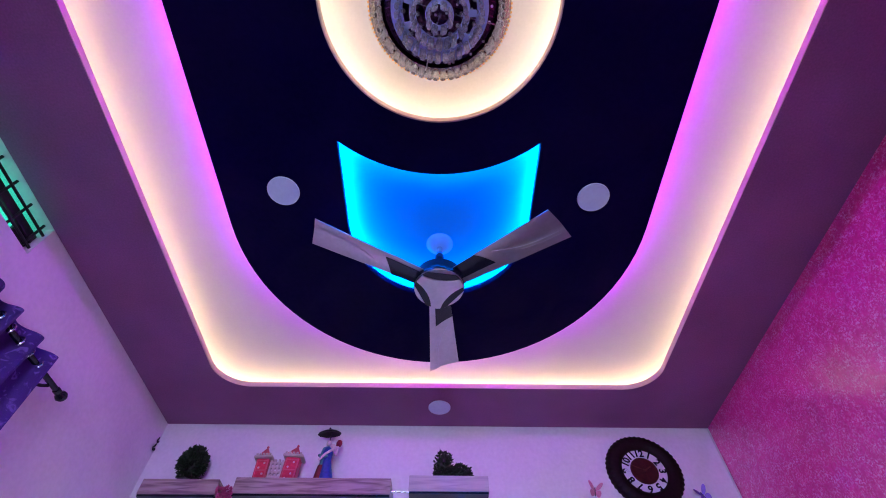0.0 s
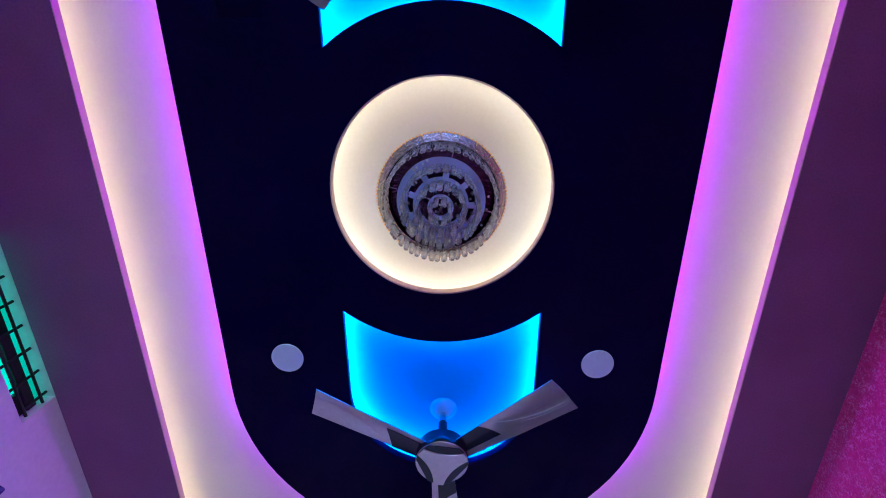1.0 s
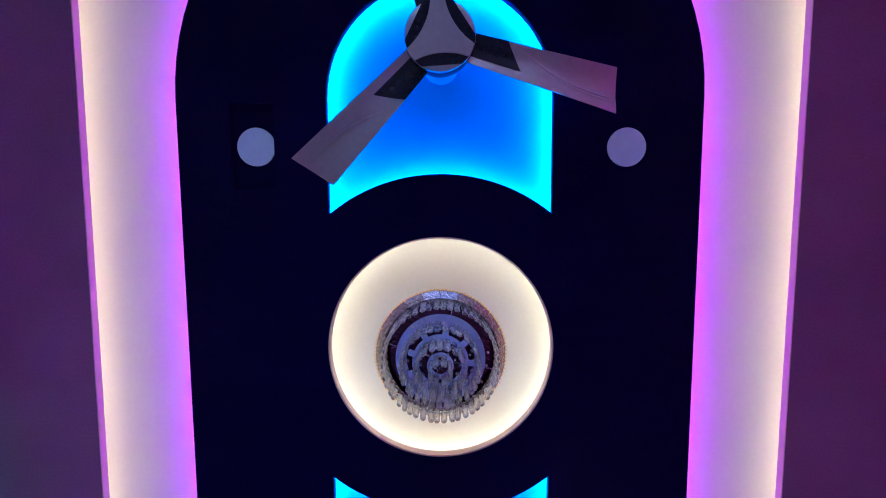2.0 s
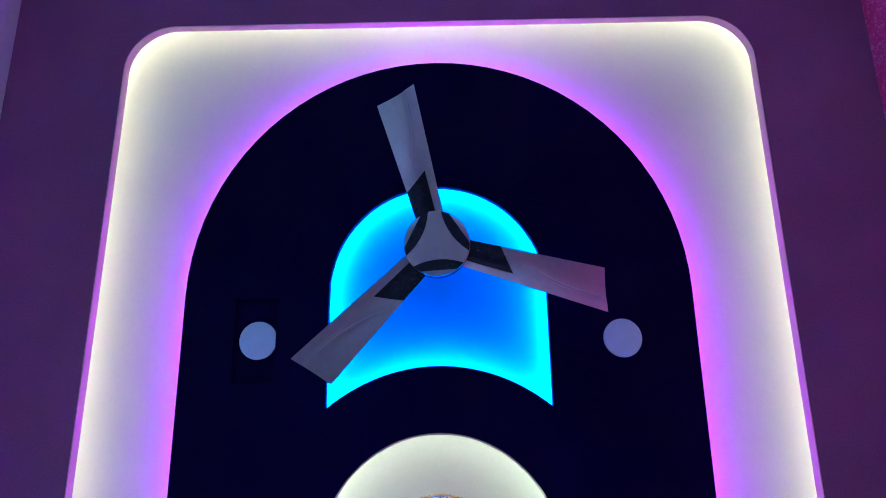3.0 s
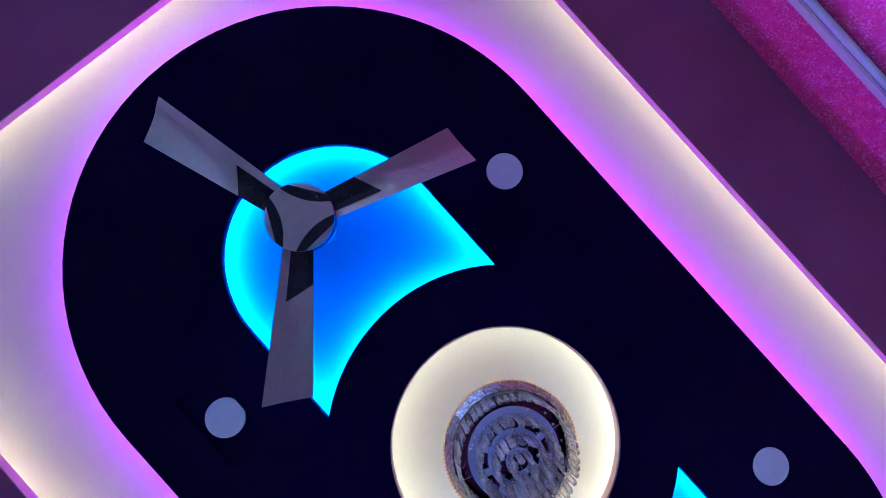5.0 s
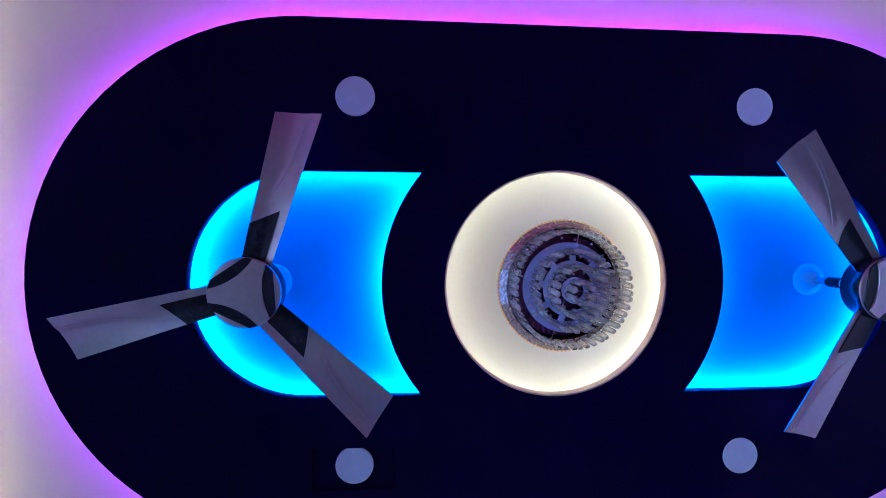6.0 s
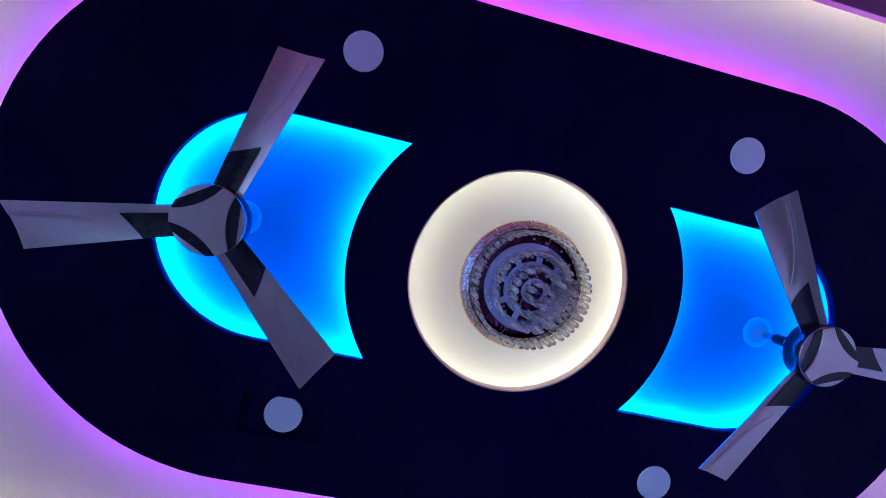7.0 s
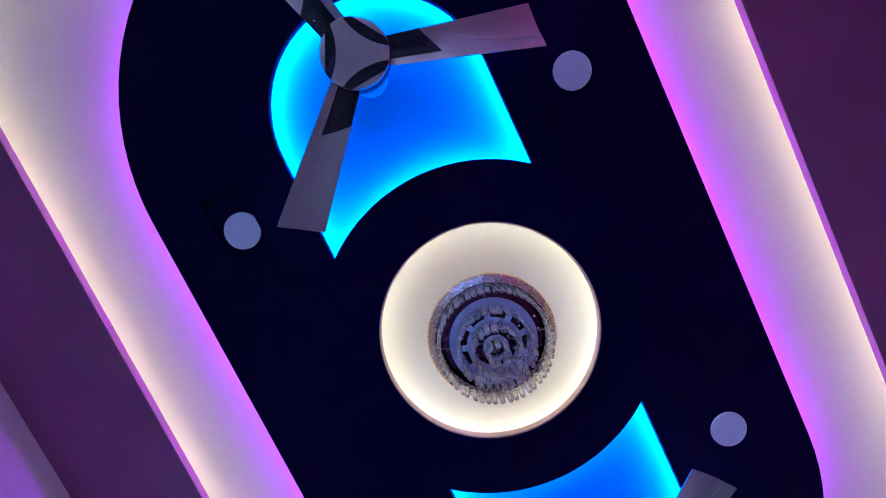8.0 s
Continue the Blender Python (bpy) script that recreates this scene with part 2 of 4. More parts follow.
def tube(points, r, n=8, bm=None):
    """A round bar along points."""
    bm = bm or bmesh.new()
    pts = [Vector(p) for p in points]
    rings = []
    for i, p in enumerate(pts):
        d = (pts[min(i + 1, len(pts) - 1)] - pts[max(i - 1, 0)]).normalized()
        u = d.orthogonal().normalized()
        w = d.cross(u)
        rings.append([bm.verts.new(p + r * (math.cos(2 * math.pi * k / n) * u + math.sin(2 * math.pi * k / n) * w)) for k in range(n)])
    for a, b in zip(rings, rings[1:]):
        for k in range(n):
            bm.faces.new((a[k], a[(k + 1) % n], b[(k + 1) % n], b[k]))
    bm.faces.new(rings[0])
    bm.faces.new(rings[-1])
    return bm


def empty(name, at, label, category, group="", kind=""):
    ob = new(name)
    ob.location = at
    return tagged(ob, label, category, group, kind)


def mirror_y(loop):
    return [(x, -y) for x, y in reversed(loop)]


# ---- structure ----
# the west side of the opening runs slightly out of square
OPENING = [(x - 0.009 * y if x < 0 else x, y) for x, y in round_rect(OPEN_WEST, OPEN_EAST, OPEN_B, OPEN_A, OPEN_R)]
STADIUM = arc(0, PANEL_C, PANEL_X, 0, 180, 40) + arc(0, -PANEL_C, PANEL_X, 180, 360, 40)
CIRCLE = arc(0, 0.004, RING_R, 0, 360, 72)[:-1]


def arched(cx, half, far, inner):
    """An arched outline: a half round end, straight sides and an inner end that curves round the chandelier."""
    end = math.degrees(math.asin(half / inner))
    return arc(cx, far, half, 0, 180, 32) + arc(cx, 0.0, inner, 90 + end, 90 - end, 28)


BLUE_A = arched(-0.002, 0.424, 0.956, 0.670)
BLUE_B = mirror_y(arched(0.001, 0.419, 0.942, 0.663))
HATCH = [(-0.773, -0.924), (-0.613, -0.924), (-0.613, -0.612), (-0.773, -0.612)]
ROOM = [(-ROOM_X, WALL_B), (EAST_SOUTH, WALL_B), (ROOM_X, WALL_A), (-ROOM_X, WALL_A)]

tagged(link("floor", plate("floor", [ROOM], -0.1, 0.0), M_FLOOR), "polished dark grey stone floor", "floor", kind="structure")
tagged(link("ceiling", plate("ceiling", [ROOM], TRAY, TRAY + 0.1), M_TRAY), "white painted upper ceiling of a lit tray", "ceiling", kind="structure")
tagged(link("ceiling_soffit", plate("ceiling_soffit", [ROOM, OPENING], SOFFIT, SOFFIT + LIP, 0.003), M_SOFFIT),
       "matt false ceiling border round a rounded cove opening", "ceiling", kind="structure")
tagged(part("wall_north", box(-ROOM_X - 0.2, ROOM_X + 0.2, WALL_A, WALL_A + 0.2, -0.1, 2.97), M_WALL), "white painted wall with floating shelves", "wall", kind="structure")
bm = box(-ROOM_X - 0.2, SOUTH[0], WALL_B - 0.2, WALL_B, -0.1, 2.97)
box(SOUTH[1], ROOM_X + 0.2, WALL_B - 0.2, WALL_B, -0.1, 2.97, bm=bm)
box(SOUTH[0], SOUTH[1], WALL_B - 0.2, WALL_B, -0.1, SOUTH[2], bm=bm)
box(SOUTH[0], SOUTH[1], WALL_B - 0.2, WALL_B, SOUTH[3], 2.97, bm=bm)
tagged(part("wall_south", bm, M_WALL), "white painted wall, slightly stained, with an added unseen window", "wall", kind="structure")
bm = box(ROOM_X, ROOM_X + 0.2, WALL_B, WALL_A, -0.1, 2.97)
for v in bm.verts:
    if v.co.y < 0:
        v.co.x += EAST_SOUTH - ROOM_X
tagged(part("wall_east", bm, M_PAPER), "magenta glitter wallpapered wall", "wall", kind="structure")

# west wall with the vent opening and the added window's hole
VENT = (0.19, 0.985, 2.568, 2.75)
HOLES = (VENT, WINDOW)
bm = bmesh.new()
ys = sorted({WALL_B, WALL_A, VENT[0], VENT[1], WINDOW[0], WINDOW[1]})
for y0, y1 in zip(ys, ys[1:]):
    z = -0.1
    for h in sorted((h for h in HOLES if h[0] <= y0 and y1 <= h[1]), key=lambda h: h[2]):
        box(-ROOM_X - 0.2, -ROOM_X, y0, y1, z, h[2], bm=bm)
        z = h[3]
    box(-ROOM_X - 0.2, -ROOM_X, y0, y1, z, 2.97, bm=bm)
tagged(part("wall_west", bm, M_WALL), "white painted wall with a high vent window", "wall", kind="structure")

# floating dark panel
PANEL_TOP = SOFFIT + 0.035
panel = empty("ceiling_panel", (0, 0, 0), "near-black laminate ceiling panel with round and arched cut-outs", "ceiling panel", kind="structure")
link("board", plate("board", [STADIUM, CIRCLE, BLUE_A, BLUE_B, HATCH], SOFFIT, PANEL_TOP, 0.0015), M_PANEL, panel)
part("hatch_back", box(-0.79, -0.598, -0.94, -0.597, SOFFIT + 0.018, SOFFIT + 0.033), M_PANEL, panel)
part("cove_divider", fence(shift(CIRCLE, 0.156), PANEL_TOP, TRAY), M_TRAY, panel, "white cove upstand")
# upstands of the blue recesses take the same LED blue tint
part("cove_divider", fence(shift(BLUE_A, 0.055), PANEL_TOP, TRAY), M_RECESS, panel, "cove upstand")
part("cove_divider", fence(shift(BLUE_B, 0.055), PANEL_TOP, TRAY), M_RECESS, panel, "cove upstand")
part("led_ledge", fence(shift(STADIUM, -0.026), PANEL_TOP, PANEL_TOP + 0.036, 0.002), M_TRAY, panel, "white strip carrier")
part("cove_divider", fence(shift(STADIUM, -0.10), PANEL_TOP, TRAY), M_TRAY, panel, "white cove upstand")

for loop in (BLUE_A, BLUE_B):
    link("recess_ceiling", plate("recess_ceiling", [shift(loop, 0.054)], TRAY - 0.006, TRAY - 0.001), M_RECESS, panel, "recess ceiling tinted with the LED blue")

# LED strips lie on top of the lips, out of sight from below
def led(name, loop, a, b, z, material, label, rise=0.0):
    return tagged(part(name, ribbon(loop, a, b, z, rise), material), label, "LED strip")


led("led_strip", OPENING, 0.180, 0.185, SOFFIT + LIP + 0.003, M_WARM, "warm white LED strip hidden in the ceiling cove", 0.014)
led("led_strip", STADIUM, -0.014, -0.023, PANEL_TOP + 0.030, M_PINK, "magenta LED strip round the dark ceiling panel", 0.006)
# bright pink rim of the panel, drawn as a thin glowing line
led("edge_glow_line", STADIUM, 0.0, 0.003, SOFFIT + 0.020, M_LINE, "thin pink glowing line along the panel edge")
led("led_strip", CIRCLE, 0.138, 0.143, PANEL_TOP + 0.004, M_RING, "warm white LED strip round the circular recess", 0.010)
led("led_strip", BLUE_A, 0.036, 0.048, PANEL_TOP + 0.006, M_BLUE, "blue LED strip round the arched recess")
led("led_strip", BLUE_B, 0.036, 0.048, PANEL_TOP + 0.006, M_BLUE, "blue LED strip round the arched recess")


# ---- downlights ----
def downlight(r):
    d = empty("downlight", (0, 0, 0), "round white recessed downlight, switched off", "downlight", "ceiling downlights")
    part("trim_ring", lathe([(r - 0.003, 0.004), (r - 0.003, -0.003), (r - 0.001, -0.004), (r, -0.002), (r, 0.004)], 48), M_LENS, d, smooth=True)
    part("lens", lathe([(0, -0.0045), (r * 0.6, -0.0042), (r - 0.003, -0.003), (r - 0.003, 0.003), (0, 0.003)], 48), M_LENS, d, "frosted lens", smooth=True)
    return d


dl = downlight(0.071)
dl.location = (0.687, 0.775, SOFFIT - 0.004)
for x, y, z in ((-0.690, 0.758, SOFFIT), (0.689, -0.757, SOFFIT), (-0.682, -0.766, SOFFIT + 0.0145), (0.008, 2.345, SOFFIT), (0.012, -2.340, SOFFIT)):
    copy_thing(dl, pose(x, y, z - 0.004))


# ---- fans ----
def fold(x):
    """Where the diagonal fold of a blade lies across it, x out from the hub."""
    k = min(1, max(0, (x - 0.25) / 0.34))
    return 0.04 + 0.68 * (1 - (1 - k) ** 3)


def blade_at(x, v):
    """A point of the blade's middle surface, x out from the hub and v across from the lifted front edge."""
    u = (x - 0.085) / 0.537
    y = (-0.045 - 0.031 * u) * (1 - v) + (0.050 + 0.030 * u) * v
    step = min(1, max(0, (v - fold(x)) / 0.16 + 0.5))
    step = step * step * (3 - 2 * step)
    return Vector((x, y, 0.016 * u + 0.030 * (1 - v) * (0.35 + 0.65 * u) + 0.010 * math.sin(math.pi * v) - 0.0055 * step * min(1, max(0, (x - 0.24) / 0.1))))


def sheet(x0, x1, v0, v1, thick, drop=0.0, n=20, m=18):
    """A shell on the blade's surface; x0 and x1 may follow v."""
    bm = bmesh.new()
    top, low = [], []
    for i in range(n + 1):
        rt, rl = [], []
        for k in range(m + 1):
            v = v0 + (v1 - v0) * k / m
            p = blade_at(x0 + (x1(v) - x0) * i / n, v)
            t = thick * (0.35 + 0.65 * math.sin(math.pi * min(1, max(0, 0.06 + 0.88 * v))))
            rt.append(bm.verts.new(p + Vector((0, 0, t / 2 - drop))))
            rl.append(bm.verts.new(p - Vector((0, 0, t / 2 + drop))))
        top.append(rt)
        low.append(rl)
    for i, k in product(range(n), range(m)):
        bm.faces.new((top[i][k], top[i + 1][k], top[i + 1][k + 1], top[i][k + 1]))
        bm.faces.new((low[i][k], low[i][k + 1], low[i + 1][k + 1], low[i + 1][k]))
    for i in range(n):
        for k in (0, m):
            bm.faces.new((top[i][k], low[i][k], low[i + 1][k], top[i + 1][k]))
    for k in range(m):
        for i in (0, n):
            bm.faces.new((top[i][k], top[i][k + 1], low[i][k + 1], low[i][k]))
    return bm


def lobed(valley, tip, bend):
    """A disc cut by three curves between its points; bend is the radius of the cut, 0 for straight cuts."""
    loop = []
    for i in range(180):
        a = 2 * math.pi * i / 180
        d = (math.degrees(a) - 71) % 120
        d = radians(min(d, 120 - d))
        if bend:
            far = valley + bend
            root = bend * bend - (far * math.sin(d)) ** 2
            r = far * math.cos(d) - math.sqrt(root) if root > 0 else tip
        else:
            r = valley / math.cos(d)
        r = min(tip, r)
        loop.append((r * math.cos(a), r * math.sin(a)))
    return loop


def fan(at, turn):
    f = empty("ceiling_fan", at, "three-blade ceiling fan in champagne silver with black accents, at rest", "ceiling fan", "ceiling fans")
    f.rotation_euler = (0, 0, radians(turn))
    up = TRAY - 0.006 - at[2]
    part("canopy", lathe([(0.068, up), (0.068, up - 0.006), (0.060, up - 0.018), (0.035, up - 0.034), (0.016, up - 0.040), (0, up - 0.040)], 36), M_CANOPY, f, "white dome canopy tinted with the blue recess light", smooth=True)
    part("down_rod", tube([(0, 0, 0.12), (0, 0, up - 0.03)], 0.0145, 20), M_STEEL, f, "chrome rod", smooth=True)
    part("coupler", lathe([(0.0, 0.245), (0.018, 0.245), (0.021, 0.238), (0.021, 0.180), (0.0, 0.175)], 20), M_BLACK, f, "black coupling sleeve", smooth=True)
    part("top_cup", lathe([(0.012, 0.185), (0.020, 0.180), (0.030, 0.150), (0.060, 0.110), (0.062, 0.100), (0, 0.100)], 32), M_TRIM, f, smooth=True)
    part("motor", lathe([(0, 0.105), (0.085, 0.100), (0.108, 0.085), (0.114, 0.050), (0.114, 0.012), (0.111, 0.005), (0, 0.005)], 56), M_BLACK, f, "gloss black motor housing", smooth=True)
    part("motor_cover", lathe([(0, 0.004), (0.112, 0.004), (0.1135, 0.006), (0.112, 0.001), (0.106, -0.001), (0, -0.001)], 56), M_BLADE, f, "silver cover disc", smooth=True)
    link("hub_cap", plate("hub_cap", [lobed(0.093, 0.112, 0)], -0.006, 0.0, 0.0015), M_BLACK, f, "gloss black hub inlay")
    link("hub_plate", plate("hub_plate", [lobed(0.057, 0.1125, 0.2127)], -0.012, -0.004, 0.002), M_BLADE, f, "silver three-pointed plate")
    skin = None
    for i in range(3):
        m = Matrix.Rotation(radians(120 * i), 4, "Z") @ pose(0, 0, 0.026)
        if not skin:
            blade = part("blade", sheet(0.085, lambda v: 0.616 - 0.030 * (1 - v), 0, 1, 0.008), M_BLADE, f, smooth=True)
            accent = part("blade_accent", sheet(0.09, lambda v: 0.215 + 0.085 * v, 0.0, 0.74, 0.006, 0.0035), M_BLACK, blade, "gloss black inlay", smooth=True)
            # raised lines coloured pale to draw the highlight along the fold
            path = [blade_at(x, fold(x)) - Vector((0, 0, 0.0044)) for x in np.linspace(0.29, 0.585, 18)]
            crease = part("blade_crease", tube(path, 0.0011, 6), M_CREASE, blade, "raised pale line for the highlight on the fold", smooth=True)
            path = [blade_at(x, fold(x) + 0.075) - Vector((0, 0, 0.0042)) for x in np.linspace(0.40, 0.590, 12)]
            edge = part("blade_crease", tube(path, 0.0007, 6), M_CREASE, blade, "raised pale line for the highlight on the fold", smooth=True)
            skin = (blade, accent, crease, edge)
        else:
            blade = link("blade", skin[0].data, None, f)
            link("blade_accent", skin[1].data, None, blade, "gloss black inlay")
            for k in (2, 3):
                link("blade_crease", skin[k].data, None, blade, "raised pale line for the highlight on the fold")
        blade.matrix_local = m
    return f


fan((0.003, 1.126, 2.520), 86.8)
fan((0.005, -1.081, 2.520), 15.2)

# ---- chandelier ----
# width, thickness and depth of the cuts along a crystal bar
CUTS = ((0.62, 0.7, 0), (1, 1, 0.05), (1, 1, 0.93), (0.72, 0.7, 1))


def prism_mesh(w, h, d):
    """A hanging cut-glass bar of flat six-sided section with bevelled ends."""
    bm = bmesh.new()
    prof = [(-w / 2, 0), (-w * 0.27, -d / 2), (w * 0.27, -d / 2), (w / 2, 0), (w * 0.27, d / 2), (-w * 0.27, d / 2)]
    rows = [[bm.verts.new((x * k, y * j, -h * z)) for x, y in prof] for k, j, z in CUTS]
    for p, q in zip(rows, rows[1:]):
        for i in range(6):
            bm.faces.new((p[i], p[(i + 1) % 6], q[(i + 1) % 6], q[i]))
    bm.faces.new(rows[0])
    bm.faces.new(rows[-1])
    bmesh.ops.recalc_face_normals(bm, faces=bm.faces)
    me = bpy.data.meshes.new("crystal_prism")
    bm.to_mesh(me)
    bm.free()
    me.materials.append(M_CRYSTAL)
    return me


ch = empty("chandelier", (0, 0.008, TRAY), "round tiered crystal chandelier with a gold beaded rim, unlit", "chandelier")
part("ceiling_base", lathe([(0, 0), (0.11, 0), (0.11, -0.022), (0.10, -0.028), (0, -0.028)], 40), M_STEEL, ch, smooth=True)
for i in range(4):
    a = radians(45 + 90 * i)
    part("suspension_rod", tube([(0.085 * math.cos(a), 0.085 * math.sin(a), -0.02), (0.085 * math.cos(a), 0.085 * math.sin(a), -0.155)], 0.005), M_STEEL, ch)
part("mirror_plate", lathe([(0, -0.160), (0.222, -0.160), (0.228, -0.156), (0.228, -0.152), (0, -0.152)], 64), M_MIRROR, ch, "dark mirror-polished plate", smooth=True)
part("gold_rim", lathe([(0.232, -0.158), (0.238, -0.154), (0.242, -0.160), (0.242, -0.170), (0.236, -0.172), (0.232, -0.158)], 72), M_GOLD, ch, "thin gold rim", smooth=True)
bead = bmesh.new()
bmesh.ops.create_icosphere(bead, subdivisions=1, radius=0.0052)
bead_me = bpy.data.meshes.new("gold_bead")
bead.to_mesh(bead_me)
bead.free()
bead_me.materials.append(M_GOLD)
for i in range(110):
    a = 2 * math.pi * i / 110
    link("gold_bead", bead_me, None, ch).location = (0.243 * math.cos(a), 0.243 * math.sin(a), -0.168)
# sloping band of broad faceted glass panels
bm = box(-0.003, 0.003, -0.0325, 0.0325, -0.020, 0.020)
bmesh.ops.bevel(bm, geom=list(bm.edges), offset=0.0022, segments=1, affect="EDGES")
pm = bpy.data.meshes.new("band_panel")
bm.to_mesh(pm)
bm.free()
pm.materials.append(M_BAND)
for i in range(22):
    a = 2 * math.pi * i / 22
    p = link("band_panel", pm, None, ch)
    p.matrix_local = Matrix.Rotation(a, 4, "Z") @ pose(0.227, 0, -0.183, 0, 42, 0)
TIERS = ((0.203, -0.180, 50, 0.0226, 0.118), (0.136, -0.222, 33, 0.0228, 0.118), (0.085, -0.264, 20, 0.0232, 0.118), (0.036, -0.300, 8, 0.0240, 0.096))
for n, (r, z, count, w, h) in enumerate(TIERS):
    wide = (0.008, 0.030, 0.017, 0.011)[n]
    part("tier_ring", lathe([(r - wide * 0.4, z), (r + wide * 0.9, z), (r + wide * 0.9, z + 0.010), (r - wide * 0.4, z + 0.010), (r - wide * 0.4, z)], 56),
         M_STEEL if n == 0 else M_ACRYLIC, ch, "frosted LED ring, unlit" if n else "steel ring", smooth=True)
    me = prism_mesh(w, h, 0.013)
    for i in range(count):
        a = 2 * math.pi * (i + 0.5 * (n % 2)) / count
        c = link("crystal_prism", me, None, ch)
        c.matrix_local = Matrix.Rotation(a, 4, "Z") @ pose(r, 0, z - 0.002, 0, random.uniform(-2.5, 2.5), 90 + random.uniform(-5, 5))
    if n:
        for i in range(3):
            a = radians(20 + 120 * i + 25 * n)
            part("suspension_rod", tube([(r * math.cos(a), r * math.sin(a), z + 0.008), (r * math.cos(a), r * math.sin(a), -0.159)], 0.0025, 6), M_STEEL, ch)
# small octagon drops hang under the inner rings
drop = lathe([(0, 0.0), (0.006, -0.003), (0.0085, -0.009), (0.006, -0.015), (0, -0.018)], 8)
drop_me = bpy.data.meshes.new("crystal_drop")
drop.to_mesh(drop_me)
drop.free()
drop_me.materials.append(M_CRYSTAL)
for r, z, count in ((0.120, -0.236, 20), (0.070, -0.276, 12), (0.0, -0.300, 1)):
    for i in range(count):
        a = 2 * math.pi * i / count
        link("crystal_drop", drop_me, None, ch).location = (r * math.cos(a), r * math.sin(a), z)
# small white domes stand in for glints scattered over the plate and rings
glint = lathe([(0, -0.008), (0.0030, -0.007), (0.0046, -0.003), (0.0046, 0.0), (0, 0.0)], 10)
glint_me = bpy.data.meshes.new("glint_dot")
glint.to_mesh(glint_me)
glint.free()
glint_me.materials.append(M_DIAL)
for i in range(64):
    a, (r, z) = random.uniform(0, 2 * math.pi), random.choice(((0.030, -0.160), (0.060, -0.160), (0.110, -0.160), (0.178, -0.160), (0.190, -0.160), (0.152, -0.222), (0.158, -0.222), (0.096, -0.264)))
    link("glint_dot", glint_me, None, ch).location = (r * math.cos(a), r * math.sin(a), z)
for i in range(9):
    t = part("ring_tab", box(0.092, 0.120, -0.011, 0.011, -0.273, -0.266, 0.002), M_ACRYLIC, ch)
    t.matrix_local = Matrix.Rotation(2 * math.pi * i / 9, 4, "Z")
for i in range(4):
    a = radians(14 + 90 * i)
    part("spoke", tube([(0.036 * math.cos(a), 0.036 * math.sin(a), -0.225), (0.219 * math.cos(a), 0.222 * math.sin(a), -0.188)], 0.003, 6), M_STEEL, ch)

# pale edges of the cove and of the round recess
tagged(part("cove_trim", fence(shift(OPENING, -0.004), SOFFIT - 0.001, SOFFIT + LIP, 0.0035), M_ROSE), "thin rose-beige painted edge of the ceiling cove", "trim", kind="structure")
tagged(part("recess_trim", fence(shift(CIRCLE, -0.006), SOFFIT - 0.001, PANEL_TOP, 0.0055), M_ROSE), "thin rose-beige painted edge of the round recess", "trim", kind="structure")

# ---- vent window, grille and the two added windows ----
M_PANE = glass("green_glass", (0.55, 0.95, 0.80), 0.25)
M_CLEAR = glass("clear_glass", (0.95, 0.97, 0.97))
M_OUT = glow("dusk_green", (0.10, 0.62, 0.46), 1.5)
M_WHITE = mat("white_gloss_paint", (0.72, 0.73, 0.73), 0.35, vary=0.06)
vent = empty("window_1", (-ROOM_X, 0, 0), "small high vent window with black iron grille and green light", "window", kind="structure")
part("window_frame", box(-0.075, -0.045, VENT[0], VENT[1], VENT[2] + 0.001, VENT[2] + 0.030, 0.003), M_IRON, vent)
part("window_frame", box(-0.075, -0.040, VENT[0], VENT[1], 2.646, 2.694, 0.003), M_IRON, vent)
for y in (VENT[0] + 0.001, 0.56, VENT[1] - 0.101):
    part("window_frame", box(-0.073, -0.047, y, y + (0.10 if y > 0.8 else 0.035), VENT[2] + 0.030, 2.646, 0.003), M_IRON, vent)
for y in np.arange(VENT[0] + 0.06, VENT[1], 0.118):
    part("grille_bar", tube([(-0.034, y, VENT[2]), (-0.034, y, 2.749)], 0.0065), M_IRON, vent)
for z in (2.612, 2.704):
    part("grille_bar", tube([(-0.022, VENT[0], z), (-0.022, VENT[1], z)], 0.0065), M_IRON, vent)
part("pane", box(-0.066, -0.061, VENT[0] + 0.002, VENT[1] - 0.002, VENT[2] + 0.012, 2.748), M_PANE, vent, "green tinted pane").visible_shadow = False
tagged(part("backdrop", box(-3.02, -3.0, -0.8, 2.2, 0.6, 4.6), M_OUT), "plain green-lit dusk outside the vent", "backdrop", kind="structure")
# unseen window added to light the room, west as the bright blades suggest
win = empty("window_2", (-ROOM_X, 0, 0), "unseen wide low window in a white frame, added for fill light", "window", kind="structure")
for y0, y1, z0, z1 in ((WINDOW[0], WINDOW[1], WINDOW[2], WINDOW[2] + 0.05), (WINDOW[0], WINDOW[1], WINDOW[3] - 0.05, WINDOW[3]),
                       (WINDOW[0], WINDOW[0] + 0.05, WINDOW[2] + 0.05, WINDOW[3] - 0.05), (WINDOW[1] - 0.05, WINDOW[1], WINDOW[2] + 0.05, WINDOW[3] - 0.05)):
    part("window_frame", box(-0.15, -0.10, y0, y1, z0, z1, 0.004), M_WHITE, win)
part("window_sill", box(-0.10, 0.03, WINDOW[0], WINDOW[1], WINDOW[2] - 0.03, WINDOW[2], 0.004), M_WHITE, win)
part("pane", box(-0.150, -0.145, WINDOW[0] + 0.05, WINDOW[1] - 0.05, WINDOW[2] + 0.05, WINDOW[3] - 0.05), M_CLEAR, win).visible_shadow = False

